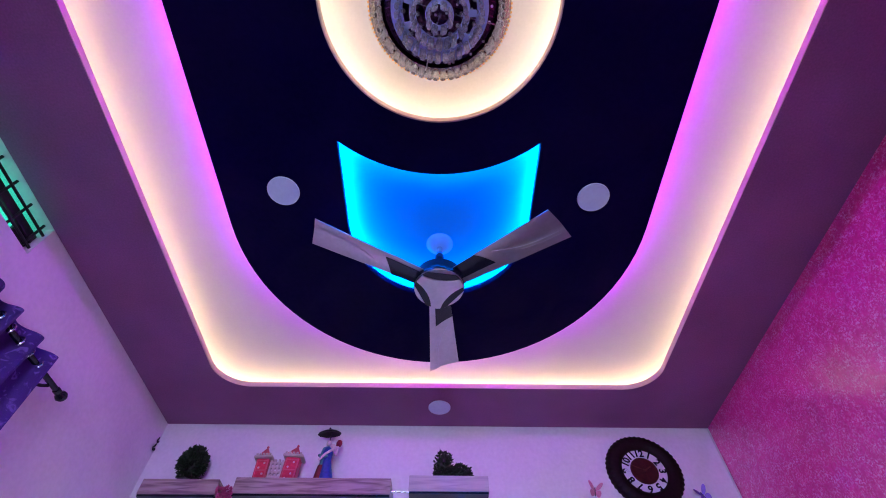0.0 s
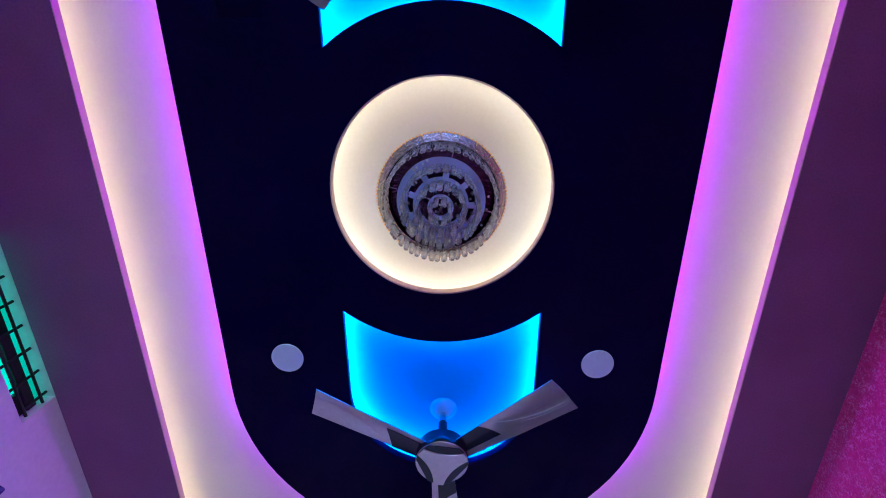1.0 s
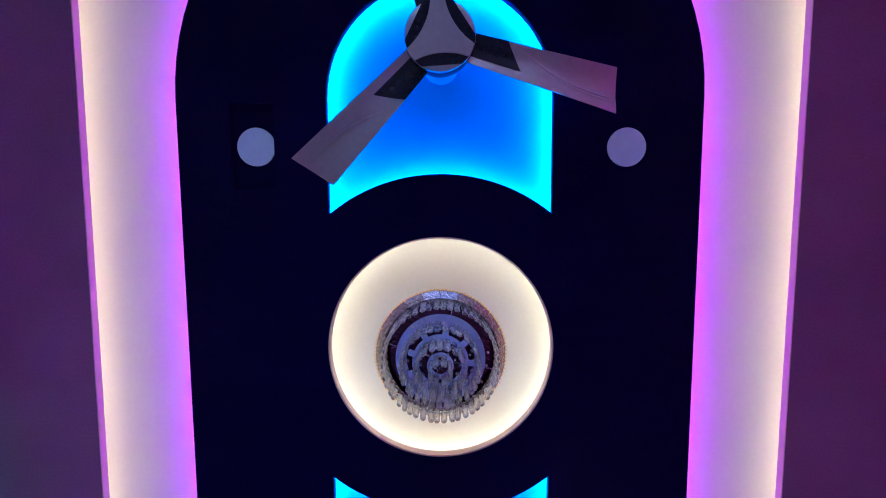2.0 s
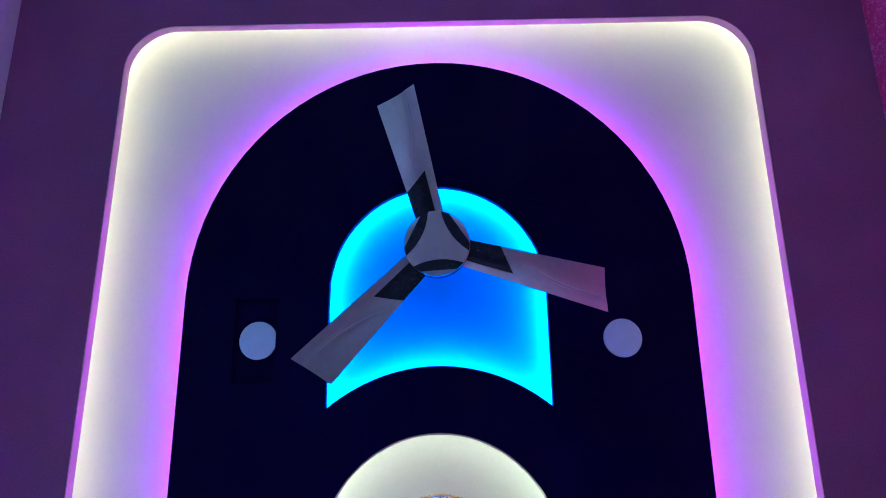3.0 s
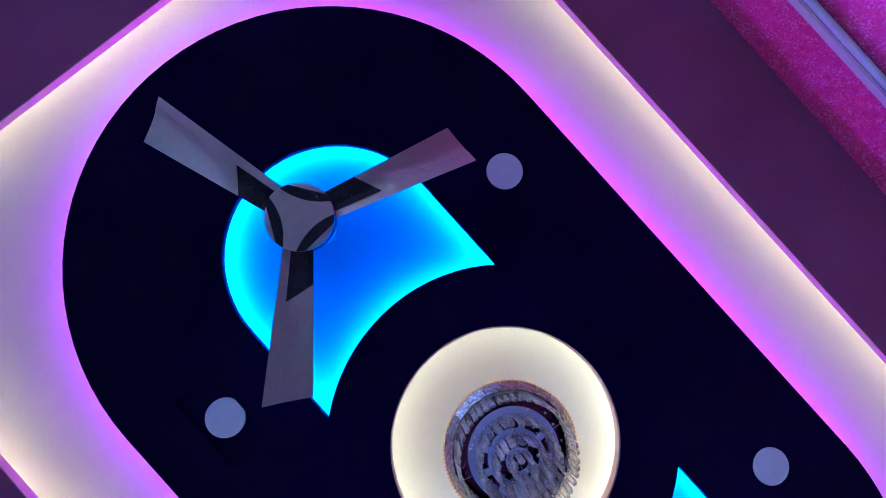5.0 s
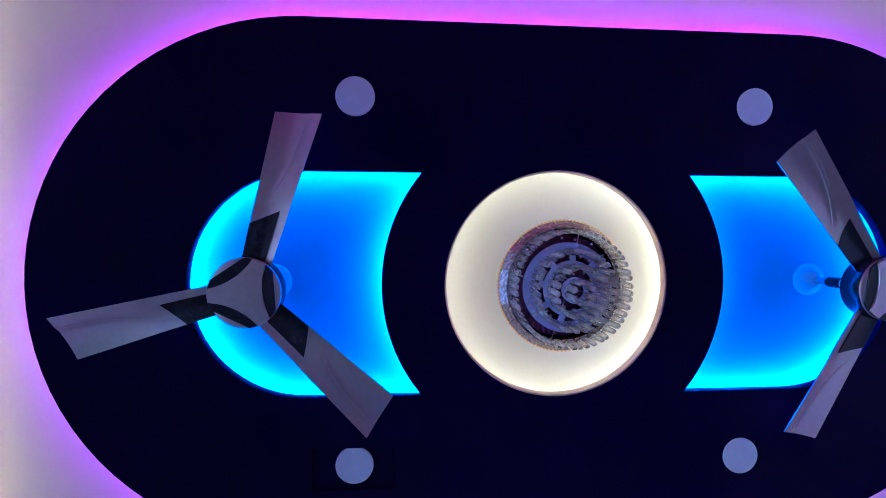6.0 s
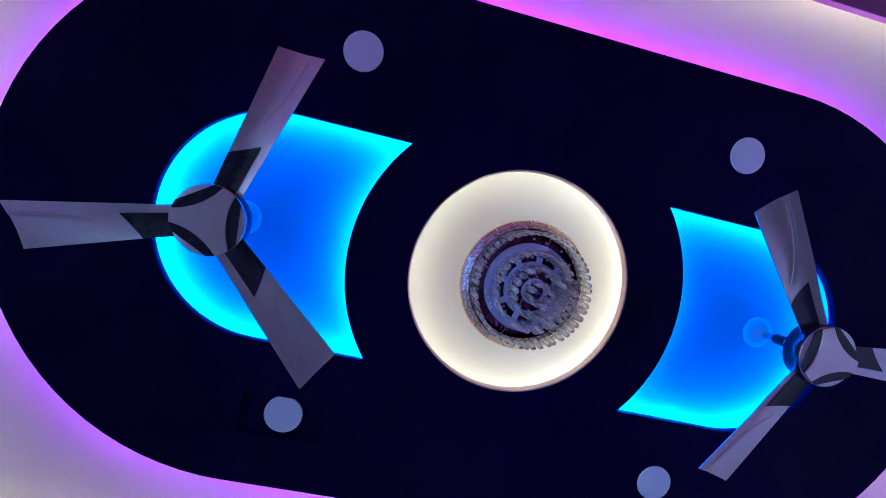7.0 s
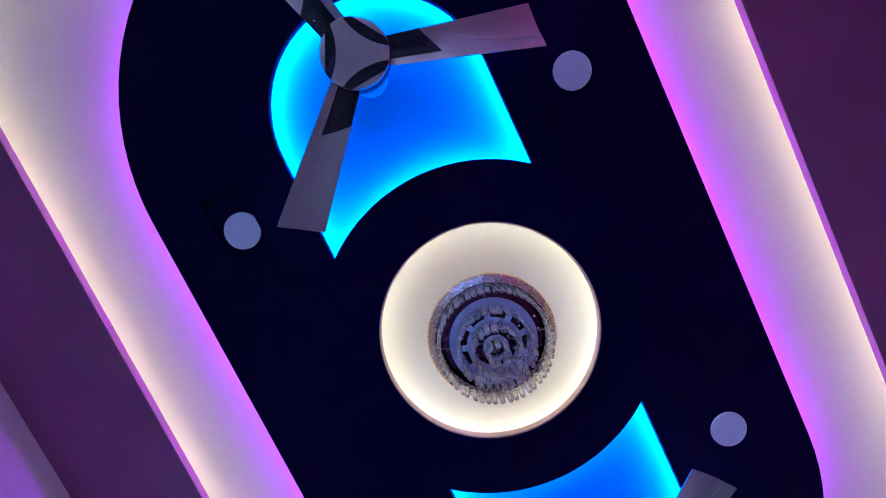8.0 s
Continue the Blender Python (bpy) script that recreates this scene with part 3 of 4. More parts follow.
# this window is added out of view to brighten the north wall
win = empty("window_3", (0, WALL_B, 0), "unseen low window in a white frame, added for fill light", "window", kind="structure")
for x0, x1, z0, z1 in ((SOUTH[0], SOUTH[1], SOUTH[2], SOUTH[2] + 0.05), (SOUTH[0], SOUTH[1], SOUTH[3] - 0.05, SOUTH[3]),
                       (SOUTH[0], SOUTH[0] + 0.05, SOUTH[2] + 0.05, SOUTH[3] - 0.05), (SOUTH[1] - 0.05, SOUTH[1], SOUTH[2] + 0.05, SOUTH[3] - 0.05)):
    part("window_frame", box(x0, x1, -0.15, -0.10, z0, z1, 0.004), M_WHITE, win)
part("window_sill", box(SOUTH[0], SOUTH[1], -0.10, 0.03, SOUTH[2] - 0.03, SOUTH[2], 0.004), M_WHITE, win)
part("pane", box(SOUTH[0] + 0.05, SOUTH[1] - 0.05, -0.150, -0.145, SOUTH[2] + 0.05, SOUTH[3] - 0.05), M_CLEAR, win).visible_shadow = False

# ---- tube light on the papered wall ----
tl = empty("tube_light", (ROOM_X + 0.010, -0.03, 2.455), "white wall-mounted tube light batten, switched off", "tube light")
part("batten", box(-0.040, -0.001, -0.58, 0.58, -0.012, 0.022, 0.004), M_WHITE, tl)
part("tube", tube([(-0.030, -0.555, -0.030), (-0.030, 0.555, -0.030)], 0.013, 14), M_LENS, tl, "frosted unlit tube", smooth=True)
for y in (-0.568, 0.568):
    part("end_cap", box(-0.046, -0.006, y - 0.014, y + 0.014, -0.048, -0.012, 0.004), M_BLACK, tl, "dark lamp holder")


# ---- curtain on its rod ----
def curtain_cloth():
    m = mat("purple_print_cloth", (0.055, 0.028, 0.19), 0.85, vary=0.35, scale=14, bump=0.2, grain=300)
    nt = m.node_tree
    b = nt.nodes["Principled BSDF"]
    tc = nt.nodes.new("ShaderNodeTexCoord")
    bloom = nt.nodes.new("ShaderNodeTexNoise")
    bloom.inputs["Scale"].default_value, bloom.inputs["Detail"].default_value, bloom.inputs["Distortion"].default_value = 24, 3, 1.6
    nt.links.new(tc.outputs["Object"], bloom.inputs["Vector"])
    near = nt.nodes.new("ShaderNodeMapRange")
    near.inputs["From Min"].default_value, near.inputs["From Max"].default_value = 0.58, 0.66
    nt.links.new(bloom.outputs["Fac"], near.inputs["Value"])
    old = b.inputs["Base Color"].links[0].from_socket
    mix = nt.nodes.new("ShaderNodeMix")
    mix.data_type = "RGBA"
    mix.inputs["B"].default_value = (0.15, 0.11, 0.36, 1)
    nt.links.new(near.outputs[0], mix.inputs["Factor"])
    nt.links.new(old, mix.inputs["A"])
    nt.links.new(mix.outputs["Result"], b.inputs["Base Color"])
    return m


M_CLOTH = curtain_cloth()
ROD_X, ROD_Z = -1.727, 2.245
curtain = empty("curtain", (ROD_X, 0.9, 0), "purple floral eyelet curtain gathered in deep folds", "curtain")
bm = bmesh.new()
FOLDS, FIRST, LAST = 4.25, 0.748, 1.373
cols = []
for i in range(int(FOLDS * 16) + 1):
    y = FIRST + (LAST - FIRST) * i / (FOLDS * 16)
    w = 2 * math.pi * FOLDS * i / (FOLDS * 16)
    fold = 0.034 * math.copysign(abs(math.sin(w)) ** 0.8, math.sin(w))
    cols.append([[bm.verts.new((fold * (1 - 0.25 * k / 10) + s * 0.0015, y - 0.9 + 0.012 * math.sin(w * 0.7 + k * 0.6), 2.312 - 0.21 * k + (0.004 * math.sin(3 * w) if k else 0))) for k in range(11)] for s in (-1, 1)])
for p, q in zip(cols, cols[1:]):
    for s in (0, 1):
        for k in range(10):
            bm.faces.new((p[s][k], q[s][k], q[s][k + 1], p[s][k + 1]))
    for k in (0, 10):
        bm.faces.new((p[0][k], q[0][k], q[1][k], p[1][k]))
for c in (cols[0], cols[-1]):
    for k in range(10):
        bm.faces.new((c[0][k], c[0][k + 1], c[1][k + 1], c[1][k]))
part("cloth", bm, M_CLOTH, curtain, smooth=True)
for i in range(int(FOLDS * 2) + 1):
    y = FIRST + (LAST - FIRST) * i / (FOLDS * 2)
    ring = [(0.0225 * math.cos(2 * math.pi * k / 18), 0, 0.0225 * math.sin(2 * math.pi * k / 18)) for k in range(19)]
    e = part("eyelet", tube(ring, 0.0045, 6), M_STEEL, curtain, smooth=True)
    e.location = (0, y - 0.9, ROD_Z)
rod = empty("curtain_rod", (ROD_X, 0, ROD_Z), "dark metal curtain rod with a turned finial", "curtain rod")
part("rod", tube([(0, -1.90, 0), (0, 1.515, 0)], 0.0125, 14), M_BLACK, rod, smooth=True)
fin = part("finial", lathe([(0, 0.0), (0.016, 0.0), (0.016, 0.02), (0.010, 0.026), (0.022, 0.036), (0.026, 0.050), (0.020, 0.064), (0, 0.070)], 20), M_BLACK, rod, smooth=True)
fin.matrix_local = pose(0, 1.51, 0, -90, 0, 0)
for y in (1.46, -1.80):
    part("bracket", tube([(-0.087, y, -0.005), (-0.03, y, -0.016), (0.0, y, -0.016)], 0.008), M_BLACK, rod)
    part("wall_plate", box(-0.0875, -0.080, y - 0.02, y + 0.02, -0.04, 0.03, 0.002), M_BLACK, rod)


# ---- floating shelves ----
def wood(name, light, dark):
    m = mat(name, light, 0.5, vary=0.2, scale=6, bump=0.06, grain=90)
    nt = m.node_tree
    b = nt.nodes["Principled BSDF"]
    tc = nt.nodes.new("ShaderNodeTexCoord")
    mp = nt.nodes.new("ShaderNodeMapping")
    mp.inputs["Scale"].default_value = (2.2, 10, 26)
    nz = nt.nodes.new("ShaderNodeTexNoise")
    nz.inputs["Scale"].default_value, nz.inputs["Detail"].default_value, nz.inputs["Distortion"].default_value = 1.6, 6, 1.2
    nt.links.new(tc.outputs["Object"], mp.inputs["Vector"])
    nt.links.new(mp.outputs[0], nz.inputs["Vector"])
    rmp = nt.nodes.new("ShaderNodeMapRange")
    rmp.inputs["From Min"].default_value, rmp.inputs["From Max"].default_value = 0.40, 0.62
    nt.links.new(nz.outputs["Fac"], rmp.inputs["Value"])
    mix = nt.nodes.new("ShaderNodeMix")
    mix.data_type = "RGBA"
    mix.inputs["A"].default_value, mix.inputs["B"].default_value = (*light, 1), (*dark, 1)
    nt.links.new(rmp.outputs[0], mix.inputs["Factor"])
    nt.links.new(mix.outputs["Result"], b.inputs["Base Color"])
    return m


M_WOOD = wood("pale_wood_laminate", (0.42, 0.33, 0.30), (0.20, 0.13, 0.13))
# wood grain lightened for the shelf that catches more light
M_WOOD_LIT = wood("lit_wood_laminate", (0.55, 0.53, 0.52), (0.42, 0.40, 0.42))
FRONT = 2.360


def shelf(x0, x1, top, low, material, label):
    s = empty("floating_shelf", ((x0 + x1) / 2, WALL_A, low), label, "shelf", "floating shelves on the white wall")
    w, h = (x1 - x0) / 2, top - low
    part("body", box(-w, w, FRONT - WALL_A, 0, 0.012, h, 0.0015), material, s)
    part("underside", box(-w + 0.003, w - 0.003, FRONT - WALL_A + 0.004, -0.001, 0.0, 0.011), M_BLACK, s, "black underside panel")
    return s


shelf(-1.660, -1.230, 2.277, 2.180, M_WOOD, "short pale wood-grain box shelf fixed to the wall")
shelf(-1.140, -0.262, 2.290, 2.188, M_WOOD, "long pale wood-grain box shelf fixed to the wall")
shelf(-0.160, 0.291, 2.309, 2.208, M_WOOD_LIT, "wood-grain box shelf fixed to the wall, coloured paler for the light on it")
tagged(part("shelf_rail", tube([(-0.264, 2.39, 2.228), (-0.158, 2.39, 2.228)], 0.006, 10), M_STEEL, smooth=True), "thin metal rail joining two shelves", "rail")


# ---- ornaments on the shelves ----
def leaves(bm, centre, radii, count, size, rng):
    """Small folded leaves over a rounded clump."""
    for i in range(count):
        d = Vector((rng.gauss(0, 1), rng.gauss(0, 1), rng.gauss(0, 1))).normalized()
        k = rng.uniform(0.72, 1.08)
        p = Vector(centre) + Vector((d.x * radii[0], d.y * radii[1], d.z * radii[2])) * k
        up = (d + Vector((rng.uniform(-.6, .6), rng.uniform(-.6, .6), rng.uniform(-.3, .8)))).normalized()
        side = up.orthogonal().normalized()
        side.rotate(Matrix.Rotation(rng.uniform(0, 6.3), 3, up))
        nrm = up.cross(side) * size * 0.25
        s = size * rng.uniform(0.7, 1.3)
        a, b, c, e = p, p + up * s * 0.5 + side * s * 0.32 + nrm, p + up * s, p + up * s * 0.5 - side * s * 0.32 + nrm
        v = [bm.verts.new(q) for q in (a, b, c, e)]
        bm.faces.new((v[0], v[1], v[2]))
        bm.faces.new((v[0], v[2], v[3]))


M_LEAF = mat("dark_leaf", (0.020, 0.040, 0.016), 0.55, vary=0.5, scale=40)
M_POT = mat("dark_pot", (0.03, 0.025, 0.03), 0.4, vary=0.2)
M_RED = mat("red_glaze", (0.60, 0.025, 0.07), 0.35, vary=0.25, scale=30)
M_ROOF = mat("pink_roof_paint", (0.62, 0.10, 0.14), 0.45, vary=0.25, scale=40)
M_CREAM = mat("cream_paint", (0.62, 0.55, 0.50), 0.5, vary=0.15, scale=40)
M_PINKP = mat("pink_petal", (0.55, 0.08, 0.22), 0.6, vary=0.3, scale=50)
rng = random.Random(4)
STAND = 2.465

topiary = empty("topiary", (-1.478, STAND, 2.277), "dark green egg-shaped topiary plant on a box shelf", "plant")
part("pot", lathe([(0, 0), (0.045, 0), (0.055, 0.035), (0.050, 0.035), (0, 0.030)], 24), M_POT, topiary, smooth=True)
bm = bmesh.new()
bmesh.ops.create_icosphere(bm, subdivisions=3, radius=1, matrix=Matrix.Translation((0, 0, 0.140)) @ Matrix.Diagonal((0.060, 0.057, 0.086, 1)))
leaves(bm, (0, 0, 0.140), (0.070, 0.066, 0.098), 1300, 0.022, rng)
part("crown", bm, M_LEAF, topiary)

bush = empty("foliage_ornament", (0.083, STAND, 2.309), "dark artificial plant with a tall and a low clump", "plant")
part("pot", box(-0.10, 0.10, -0.035, 0.035, 0, 0.03, 0.006), M_POT, bush)
bm = bmesh.new()
for c, r in (((-0.045, 0, 0.115), (0.050, 0.045, 0.085)), ((0.055, 0, 0.065), (0.060, 0.045, 0.040)), ((-0.03, 0, 0.05), (0.07, 0.045, 0.04))):
    bmesh.ops.create_icosphere(bm, subdivisions=2, radius=1, matrix=Matrix.Translation(c) @ Matrix.Diagonal((*[k * 0.86 for k in r], 1)))
    leaves(bm, c, r, 420, 0.020, rng)
leaves(bm, (-0.115, 0, 0.022), (0.014, 0.02, 0.014), 60, 0.015, rng)
part("crown", bm, M_LEAF, bush)

gate = empty("gate_ornament", (-0.968, STAND, 2.290), "miniature gate with two red roofed pillars and a cream fence", "ornament")
for x, wide, h, lean in ((-0.078, 0.038, 0.155, -2), (0.085, 0.044, 0.165, 3)):
    p = part("pillar", box(-wide, wide, -0.030, 0.030, 0, h, 0.004), M_RED, gate, "red painted pillar")
    p.matrix_local = pose(x, 0, 0, 0, lean, 0)
    part("eave", box(-wide - 0.018, wide + 0.018, -0.045, 0.045, h, h + 0.016, 0.004), M_CREAM, p, "cream eave")
    bm = bmesh.new()
    bmesh.ops.create_cone(bm, segments=4, cap_ends=True, radius1=wide * 1.30, radius2=0.004, depth=0.066, matrix=Matrix.Translation((0, 0, h + 0.049)) @ Matrix.Rotation(radians(45), 4, "Z"))
    part("roof", bm, M_ROOF, p, "pink pointed roof")
    for x in (-wide * 0.82, wide * 0.82):
        part("corner_strip", box(x - 0.004, x + 0.004, -0.033, -0.029, 0.006, h - 0.006, 0.001), M_ROOF, p, "pink raised strip")
    for z in (0.10, 0.52, 0.90):
        part("cross_strip", box(-wide * 0.82, wide * 0.82, -0.0325, -0.0295, h * z - 0.004, h * z + 0.004, 0.001), M_ROOF, p, "pink raised strip")
    for k in range(4):
        part("rosette", lathe([(0, -0.002), (0.005, -0.001), (0.0065, 0.002), (0, 0.002)], 10), M_CREAM, p).matrix_local = pose((-0.014, 0.014)[k % 2], -0.031, h * (0.20 + 0.18 * k + 0.06 * (k > 1)), 90, 0, 0)
    for k in range(-2, 3):
        part("battlement", box(k * wide * 0.5 - 0.006, k * wide * 0.5 + 0.006, -0.046, -0.036, h + 0.0155, h + 0.026, 0.001), M_CREAM, p)
    part("roof_knob", lathe([(0, 0.018), (0.006, 0.012), (0.008, 0.006), (0.004, 0), (0, 0)], 12), M_ROOF, p, "pink knob", smooth=True).location = (0, 0, h + 0.080)
for k, z in enumerate((0.022, 0.050, 0.078, 0.106, 0.134)):
    part("fence_rail", box(-0.05, 0.045, -0.008, 0.008, z, z + 0.012, 0.002), M_CREAM, gate)
for x in (-0.036, -0.014, 0.010, 0.032):
    part("fence_post", box(x - 0.005, x + 0.005, -0.011, 0.005, 0, 0.165 - 0.25 * abs(x), 0.001), M_CREAM, gate)


def figurine():
    """Two robed figures under one umbrella, as one plain glazed mesh."""
    bm = bmesh.new()

    def add(source, m, slot):
        source.transform(m)
        vs = [bm.verts.new(v.co) for v in source.verts]
        source.verts.index_update()
        for f in source.faces:
            bm.faces.new([vs[v.index] for v in f.verts]).material_index = slot
        source.free()

    add(lathe([(0, 0), (0.042, 0), (0.038, 0.03), (0.026, 0.09), (0.022, 0.125), (0.030, 0.160), (0.020, 0.185), (0.008, 0.195), (0, 0.195)], 14), pose(0.012, 0, 0.012, 0, -6, 20), 0)
    add(lathe([(0, 0), (0.030, 0), (0.027, 0.06), (0.023, 0.11), (0.034, 0.15), (0.028, 0.19), (0.009, 0.205), (0, 0.205)], 14), pose(-0.024, 0.008, 0.012, 0, 4, 0), 1)
    add(lathe([(0, 0), (0.034, 0), (0.031, 0.05), (0.026, 0.095), (0, 0.10)], 14), pose(-0.026, 0.004, 0.010, 0, 4, 0), 4)
    add(tube([(-0.040, -0.030, 0.125), (-0.010, -0.044, 0.150), (0.030, -0.034, 0.185)], 0.007, 8), Matrix(), 2)
    add(lathe([(0, 0), (0.012, 0.004), (0.016, 0.016), (0.012, 0.030), (0, 0.034)], 12), pose(-0.008, 0.0, 0.212), 2)
    add(lathe([(0, 0), (0.011, 0.004), (0.015, 0.015), (0.011, 0.028), (0, 0.032)], 12), pose(0.016, 0.0, 0.196), 2)
    add(lathe([(0, 0.008), (0.034, 0.004), (0.066, -0.006), (0.065, -0.001), (0.042, 0.012), (0.010, 0.017), (0.004, 0.034), (0, 0.036)], 10), pose(-0.018, 0, 0.290, 0, -4, 0) @ Matrix.Diagonal((1, 0.6, 1, 1)), 3)
    add(tube([(-0.006, -0.01, 0.15), (-0.006, 0, 0.298)], 0.003, 6), Matrix(), 3)
    add(lathe([(0, 0), (0.014, 0.008), (0.017, 0.022), (0.012, 0.036), (0, 0.042)], 12), pose(0.046, -0.01, 0.205, 0, 8, 0), 4)
    add(tube([(-0.045, -0.01, 0.16), (-0.030, -0.035, 0.135), (0.004, -0.035, 0.150)], 0.009, 8), Matrix(), 1)
    add(tube([(0.035, -0.008, 0.165), (0.045, -0.03, 0.150), (0.046, -0.012, 0.205)], 0.007, 8), Matrix(), 2)
    add(box(-0.055, 0.055, -0.04, 0.04, 0, 0.014, 0.004), Matrix(), 5)
    ob = part("figurine", bm, None, smooth=True)
    for c in ((0.025, 0.07, 0.36), (0.10, 0.34, 0.36), (0.72, 0.62, 0.58), (0.012, 0.010, 0.016), (0.20, 0.01, 0.03), (0.05, 0.04, 0.06)):
        ob.data.materials.append(mat("figurine_glaze", c, 0.35, vary=0.25, scale=60))
    ob.location = (-0.672, STAND, 2.290)
    ob.scale = (1.14, 1.0, 1.18)
    return tagged(ob, "small glazed figurine of two robed shapes under an umbrella", "figurine")


figurine()

sprig = empty("flower_sprig", (-1.185, 2.375, 2.188), "pink artificial flowers hanging between two shelves", "flowers")
for k, (x, z) in enumerate(((-0.020, 0.020), (0.018, 0.028), (0.002, -0.010), (0.030, 0.000))):
    bm = bmesh.new()
    leaves(bm, (0, 0, 0), (0.016, 0.016, 0.014), 70, 0.018, rng)
    part("blossom", bm, M_PINKP, sprig).location = (x, -0.01, z)
part("stem", tube([(-0.055, 0, 0.030), (-0.02, 0, 0.022), (0.018, 0, 0.026), (0.045, 0, 0.03)], 0.002, 6), M_LEAF, sprig)


# ---- wall clock ----
def letters(text, size):
    cu = bpy.data.curves.new("numeral", "FONT")
    cu.body, cu.size, cu.extrude, cu.align_x, cu.align_y = text, size, 0.001, "CENTER", "CENTER"
    cu.offset = 0.0018
    ob = bpy.data.objects.new("numeral", cu)
    scene.collection.objects.link(ob)
    me = bpy.data.meshes.new_from_object(ob.evaluated_get(bpy.context.evaluated_depsgraph_get()))
    bpy.data.objects.remove(ob)
    bpy.data.curves.remove(cu)
    return me


M_RIM = mat("dark_carved_wood", (0.012, 0.005, 0.004), 0.6, vary=0.5, scale=30, bump=0.3, grain=80, spec=0.15)
M_HUB = mat("red_brown_lacquer", (0.055, 0.010, 0.006), 0.35, vary=0.5, scale=25, spec=0.3)
M_BROWN = mat("aged_bronze", (0.12, 0.05, 0.03), 0.4, metal=0.6, vary=0.2)
clock = empty("wall_clock", (1.281, WALL_A, 2.446), "round black-brown carved wall clock with a white numeral ring", "clock")
clock.rotation_euler = (radians(90), 0, 0)
bm = bmesh.new()
N = 276
prof = ((0.136, 0.0), (0.136, 0.020), (0.150, 0.034), (0.185, 0.042), (0.215, 0.034), (0.230, 0.016), (0.230, 0.0))
rings = [[bm.verts.new(((r + (0.003 * math.sin(46 * 2 * math.pi * i / N) if r > 0.2 else 0)) * math.cos(2 * math.pi * i / N),
                        (r + (0.003 * math.sin(46 * 2 * math.pi * i / N) if r > 0.2 else 0)) * math.sin(2 * math.pi * i / N), z)) for i in range(N)] for r, z in prof]
for p, q in zip(rings, rings[1:]):
    for i in range(N):
        bm.faces.new((p[i], p[(i + 1) % N], q[(i + 1) % N], q[i]))
part("rim", bm, M_RIM, clock, "carved dark rim", smooth=True)
part("dial", lathe([(0, 0.002), (0.138, 0.002), (0.138, 0.012), (0, 0.012)], 64), M_DIAL, clock, "white dial")
part("dial_centre", lathe([(0, 0.013), (0.084, 0.013), (0.084, 0.018), (0.080, 0.021), (0, 0.021)], 48), M_HUB, clock, "red-brown centre disc")
for k in range(1, 13):
    a = radians(90 - 30 * k)
    n = link("numeral", letters(str(k), 0.060), M_BLACK, clock, "black numeral")
    n.matrix_local = pose(0.111 * math.cos(a), 0.111 * math.sin(a), 0.0135, 0, 0, -30 * k)
for name, ang, ln, wd in (("hour_hand", 60, 0.050, 0.007), ("minute_hand", -65, 0.072, 0.005)):
    part(name, box(-wd / 2, wd / 2, -0.012, ln, 0.0215, 0.0235), M_BROWN, clock).matrix_local = pose(0, 0, 0, 0, 0, -ang)
part("hand_pin", lathe([(0, 0.021), (0.007, 0.021), (0.007, 0.027), (0, 0.028)], 16), M_BROWN, clock)


# ---- butterflies and small wall pieces ----
def butterfly(m, material, size, label):
    b = empty("wall_butterfly", (0, 0, 0), label, "decoration", "butterflies on the walls")
    b.matrix_world = m
    for s in (-1, 1):
        fore = [(0.002, 0.0), (0.30, 0.12), (0.48, 0.42), (0.36, 0.50), (0.14, 0.32), (0.002, 0.08)]
        hind = [(0.002, -0.01), (0.28, 0.06), (0.36, -0.12), (0.24, -0.36), (0.10, -0.30), (0.002, -0.08)]
        for loop, name in ((fore, "fore_wing"), (hind, "hind_wing")):
            for _ in range(2):
                loop = [(p[0] * k + q[0] * (1 - k), p[1] * k + q[1] * (1 - k)) for p, q in zip(loop, loop[1:] + loop[:1]) for k in (0.75, 0.25)]
            pts = [(x * size, y * size) for x, y in loop]
            w = link(name, plate(name, [pts], 0, 0.0012), material, b)
            w.matrix_local = (pose(0, 0, 0.002, 0, -28, 0) if s > 0 else pose(0, 0, 0.002, 0, 28, 0) @ Matrix.Diagonal((-1, 1, 1, 1)))
    part("thorax", tube([(0, -0.25 * size, 0.003), (0, 0.22 * size, 0.003)], 0.003, 6), M_BLACK, b)
    return b


M_BFLY = mat("pink_foil", (0.70, 0.30, 0.40), 0.4, vary=0.3, scale=90)
M_BFLY2 = mat("violet_foil", (0.22, 0.10, 0.55), 0.4, vary=0.3, scale=90)
butterfly(pose(0.946, WALL_A - 0.001, 2.322, 90, 0, 0) @ pose(0, 0, 0, 0, 0, -12), M_BFLY, 0.110, "pink paper butterfly on the white wall")
butterfly(pose(1.588, WALL_A - 0.001, 2.300, 90, 0, 0) @ pose(0, 0, 0, 0, 0, 25), M_BFLY2, 0.110, "violet paper butterfly on the white wall")
# two small dark marks by the corner reuse the butterfly shape
butterfly(pose(-ROOM_X + 0.001, 2.538, 2.612, 90, 0, 90) @ pose(0, 0, 0, 0, 0, 50), M_BLACK, 0.045, "small dark mark near the wall corner, built in a butterfly shape")
butterfly(pose(-ROOM_X + 0.001, 2.530, 2.560, 90, 0, 90) @ pose(0, 0, 0, 0, 0, 35), M_BLACK, 0.055, "small dark mark near the wall corner, built in a butterfly shape")
tagged(part("trim", box(ROOM_X - 0.012, ROOM_X - 0.001, WALL_A - 0.008, WALL_A - 0.001, 0, SOFFIT - 0.001, 0.002), M_WHITE), "thin pale strip along the papered corner", "trim", kind="structure")

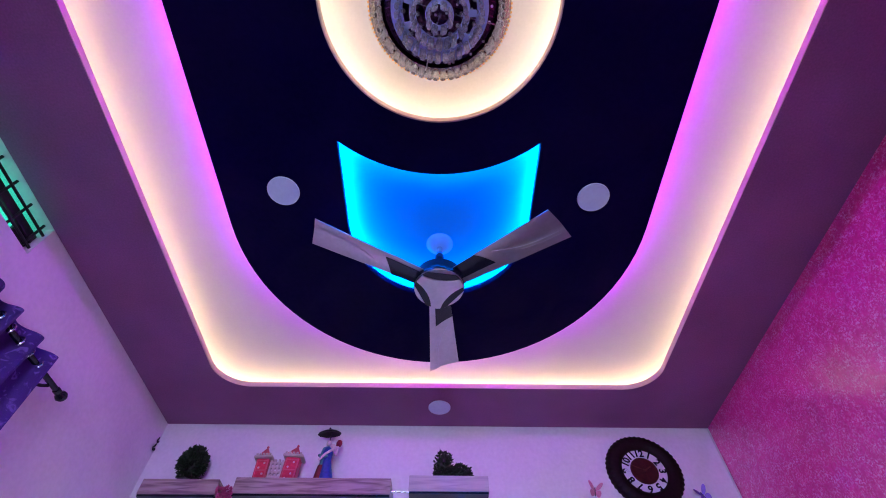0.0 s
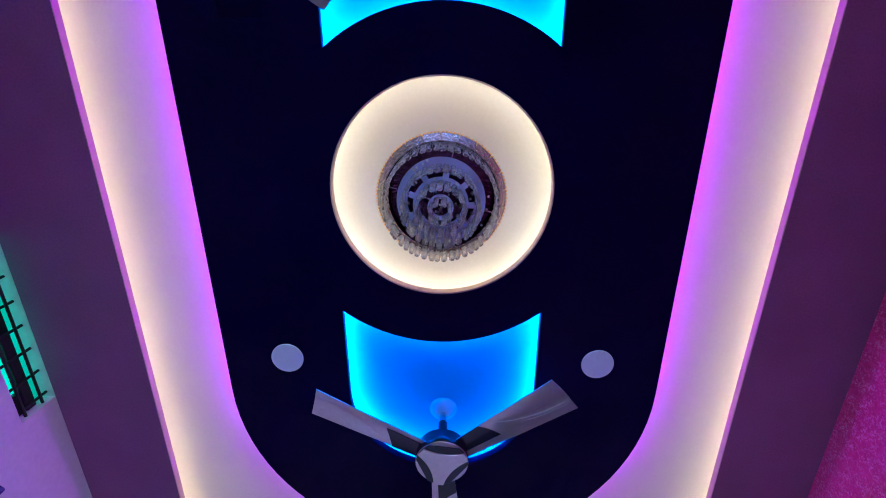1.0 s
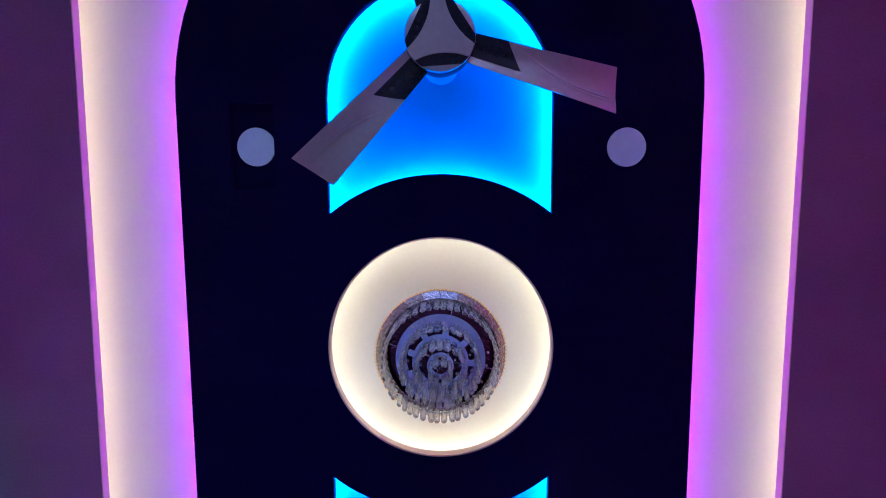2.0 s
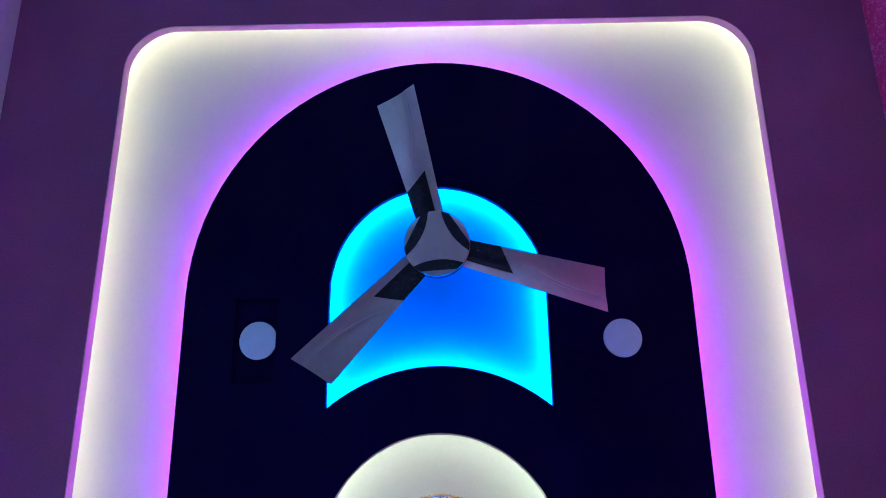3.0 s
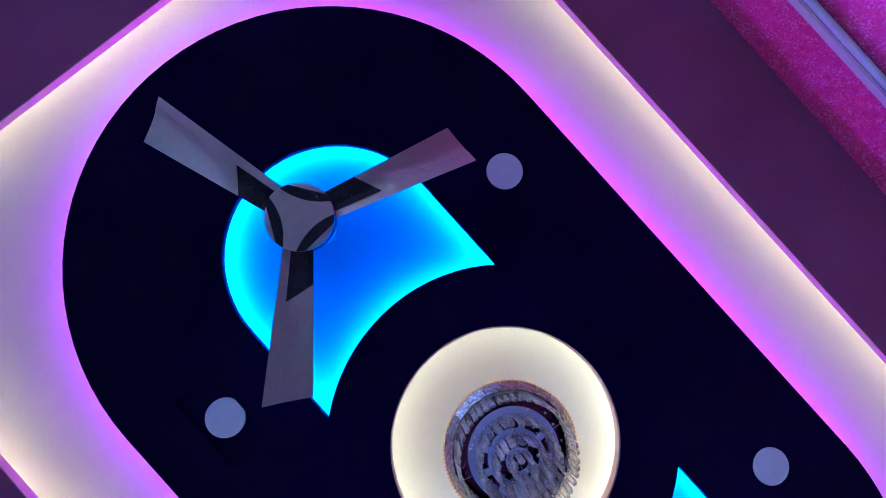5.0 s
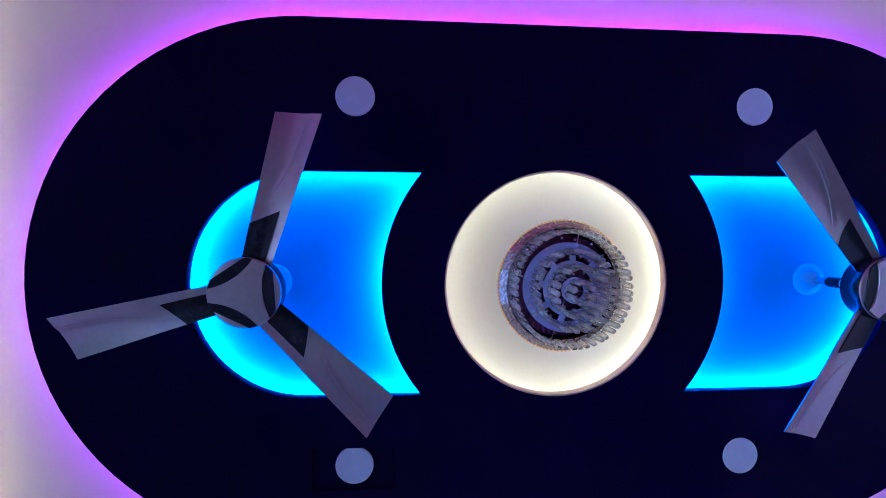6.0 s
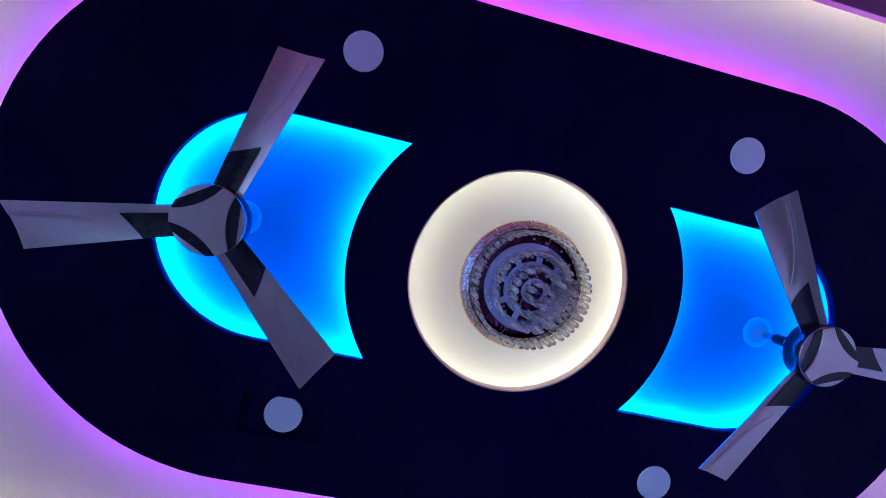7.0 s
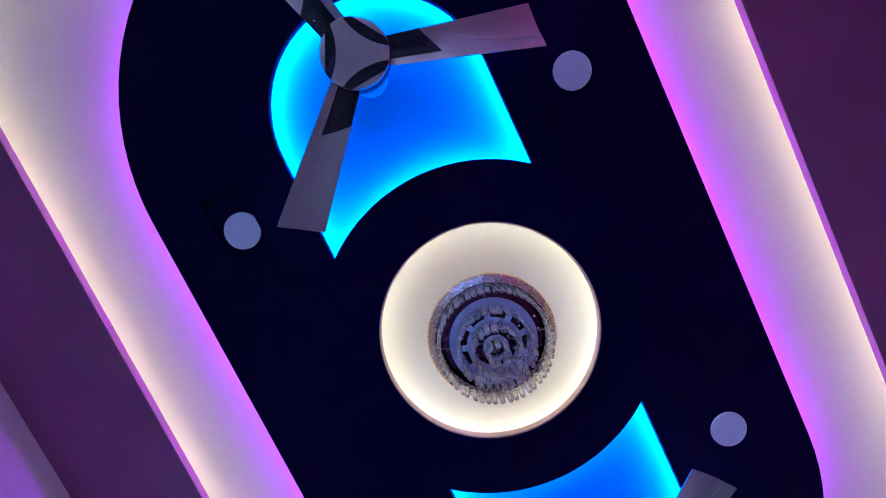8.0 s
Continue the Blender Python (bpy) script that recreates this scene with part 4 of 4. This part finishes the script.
M_FRAME = mat("grey_blue_card", (0.40, 0.42, 0.50), 0.6, vary=0.1)
board = empty("wall_board", (-1.343, WALL_B, 2.30), "grey-blue board held on the wall by two dark clips", "wall board")
part("sheet", box(-0.105, 0.105, 0.001, 0.012, -0.25, 0.222, 0.002), M_FRAME, board)
for x, lean in ((-0.112, 18), (0.112, 18)):
    part("clip", box(-0.006, 0.006, 0.001, 0.020, -0.06, 0.03, 0.003), M_BLACK, board, "dark clip").matrix_local = pose(x, 0, 0.212, 0, lean, 0)
M_SHEET = mat("white_paper", (0.74, 0.72, 0.72), 0.7, vary=0.05)
M_PRINT = mat("red_print", (0.55, 0.03, 0.06), 0.6, vary=0.1)
cal = empty("wall_calendar", (-0.141, WALL_B, 2.30), "white paper calendar with red print on the wall", "calendar")
part("page", box(-0.055, 0.055, 0.0005, 0.004, -0.25, 0.262), M_SHEET, cal)
for z in (0.250, 0.236, 0.222, 0.208):
    part("print_bar", box(-0.048, -0.038, 0.0042, 0.0048, z - 0.009, z), M_PRINT, cal)
    part("print_bar", box(0.000, 0.005, 0.0042, 0.0048, z - 0.005, z), M_PRINT, cal)
tagged(part("wall_hook", tube([(-ROOM_X + 0.001, -2.45, 2.650), (-ROOM_X + 0.02, -2.45, 2.645), (-ROOM_X + 0.025, -2.48, 2.630)], 0.004, 6), M_BLACK), "small dark hook near the wall corner", "hook")

# the wallpaper ends under the ceiling in an uneven torn edge
bm = bmesh.new()
rng = random.Random(9)
COUNT = 240
low = [SOFFIT - 0.004 - 0.009 * rng.random() ** 2 for _ in range(COUNT + 1)]
rows = [[bm.verts.new((ROOM_X + (EAST_SOUTH - ROOM_X) * (1 - i / COUNT) - d, WALL_B + 0.002 + (WALL_A - WALL_B - 0.004) * i / COUNT, z)) for d, z in ((0.0005, SOFFIT - 0.0005), (0.003, SOFFIT - 0.0005), (0.003, low[i]), (0.0005, low[i]))] for i in range(COUNT + 1)]
for p, q in zip(rows, rows[1:]):
    for k in range(4):
        bm.faces.new((p[k], p[(k + 1) % 4], q[(k + 1) % 4], q[k]))
tagged(part("wallpaper_edge", bm, M_PAPER), "uneven torn edge of the magenta wallpaper", "trim", kind="structure")
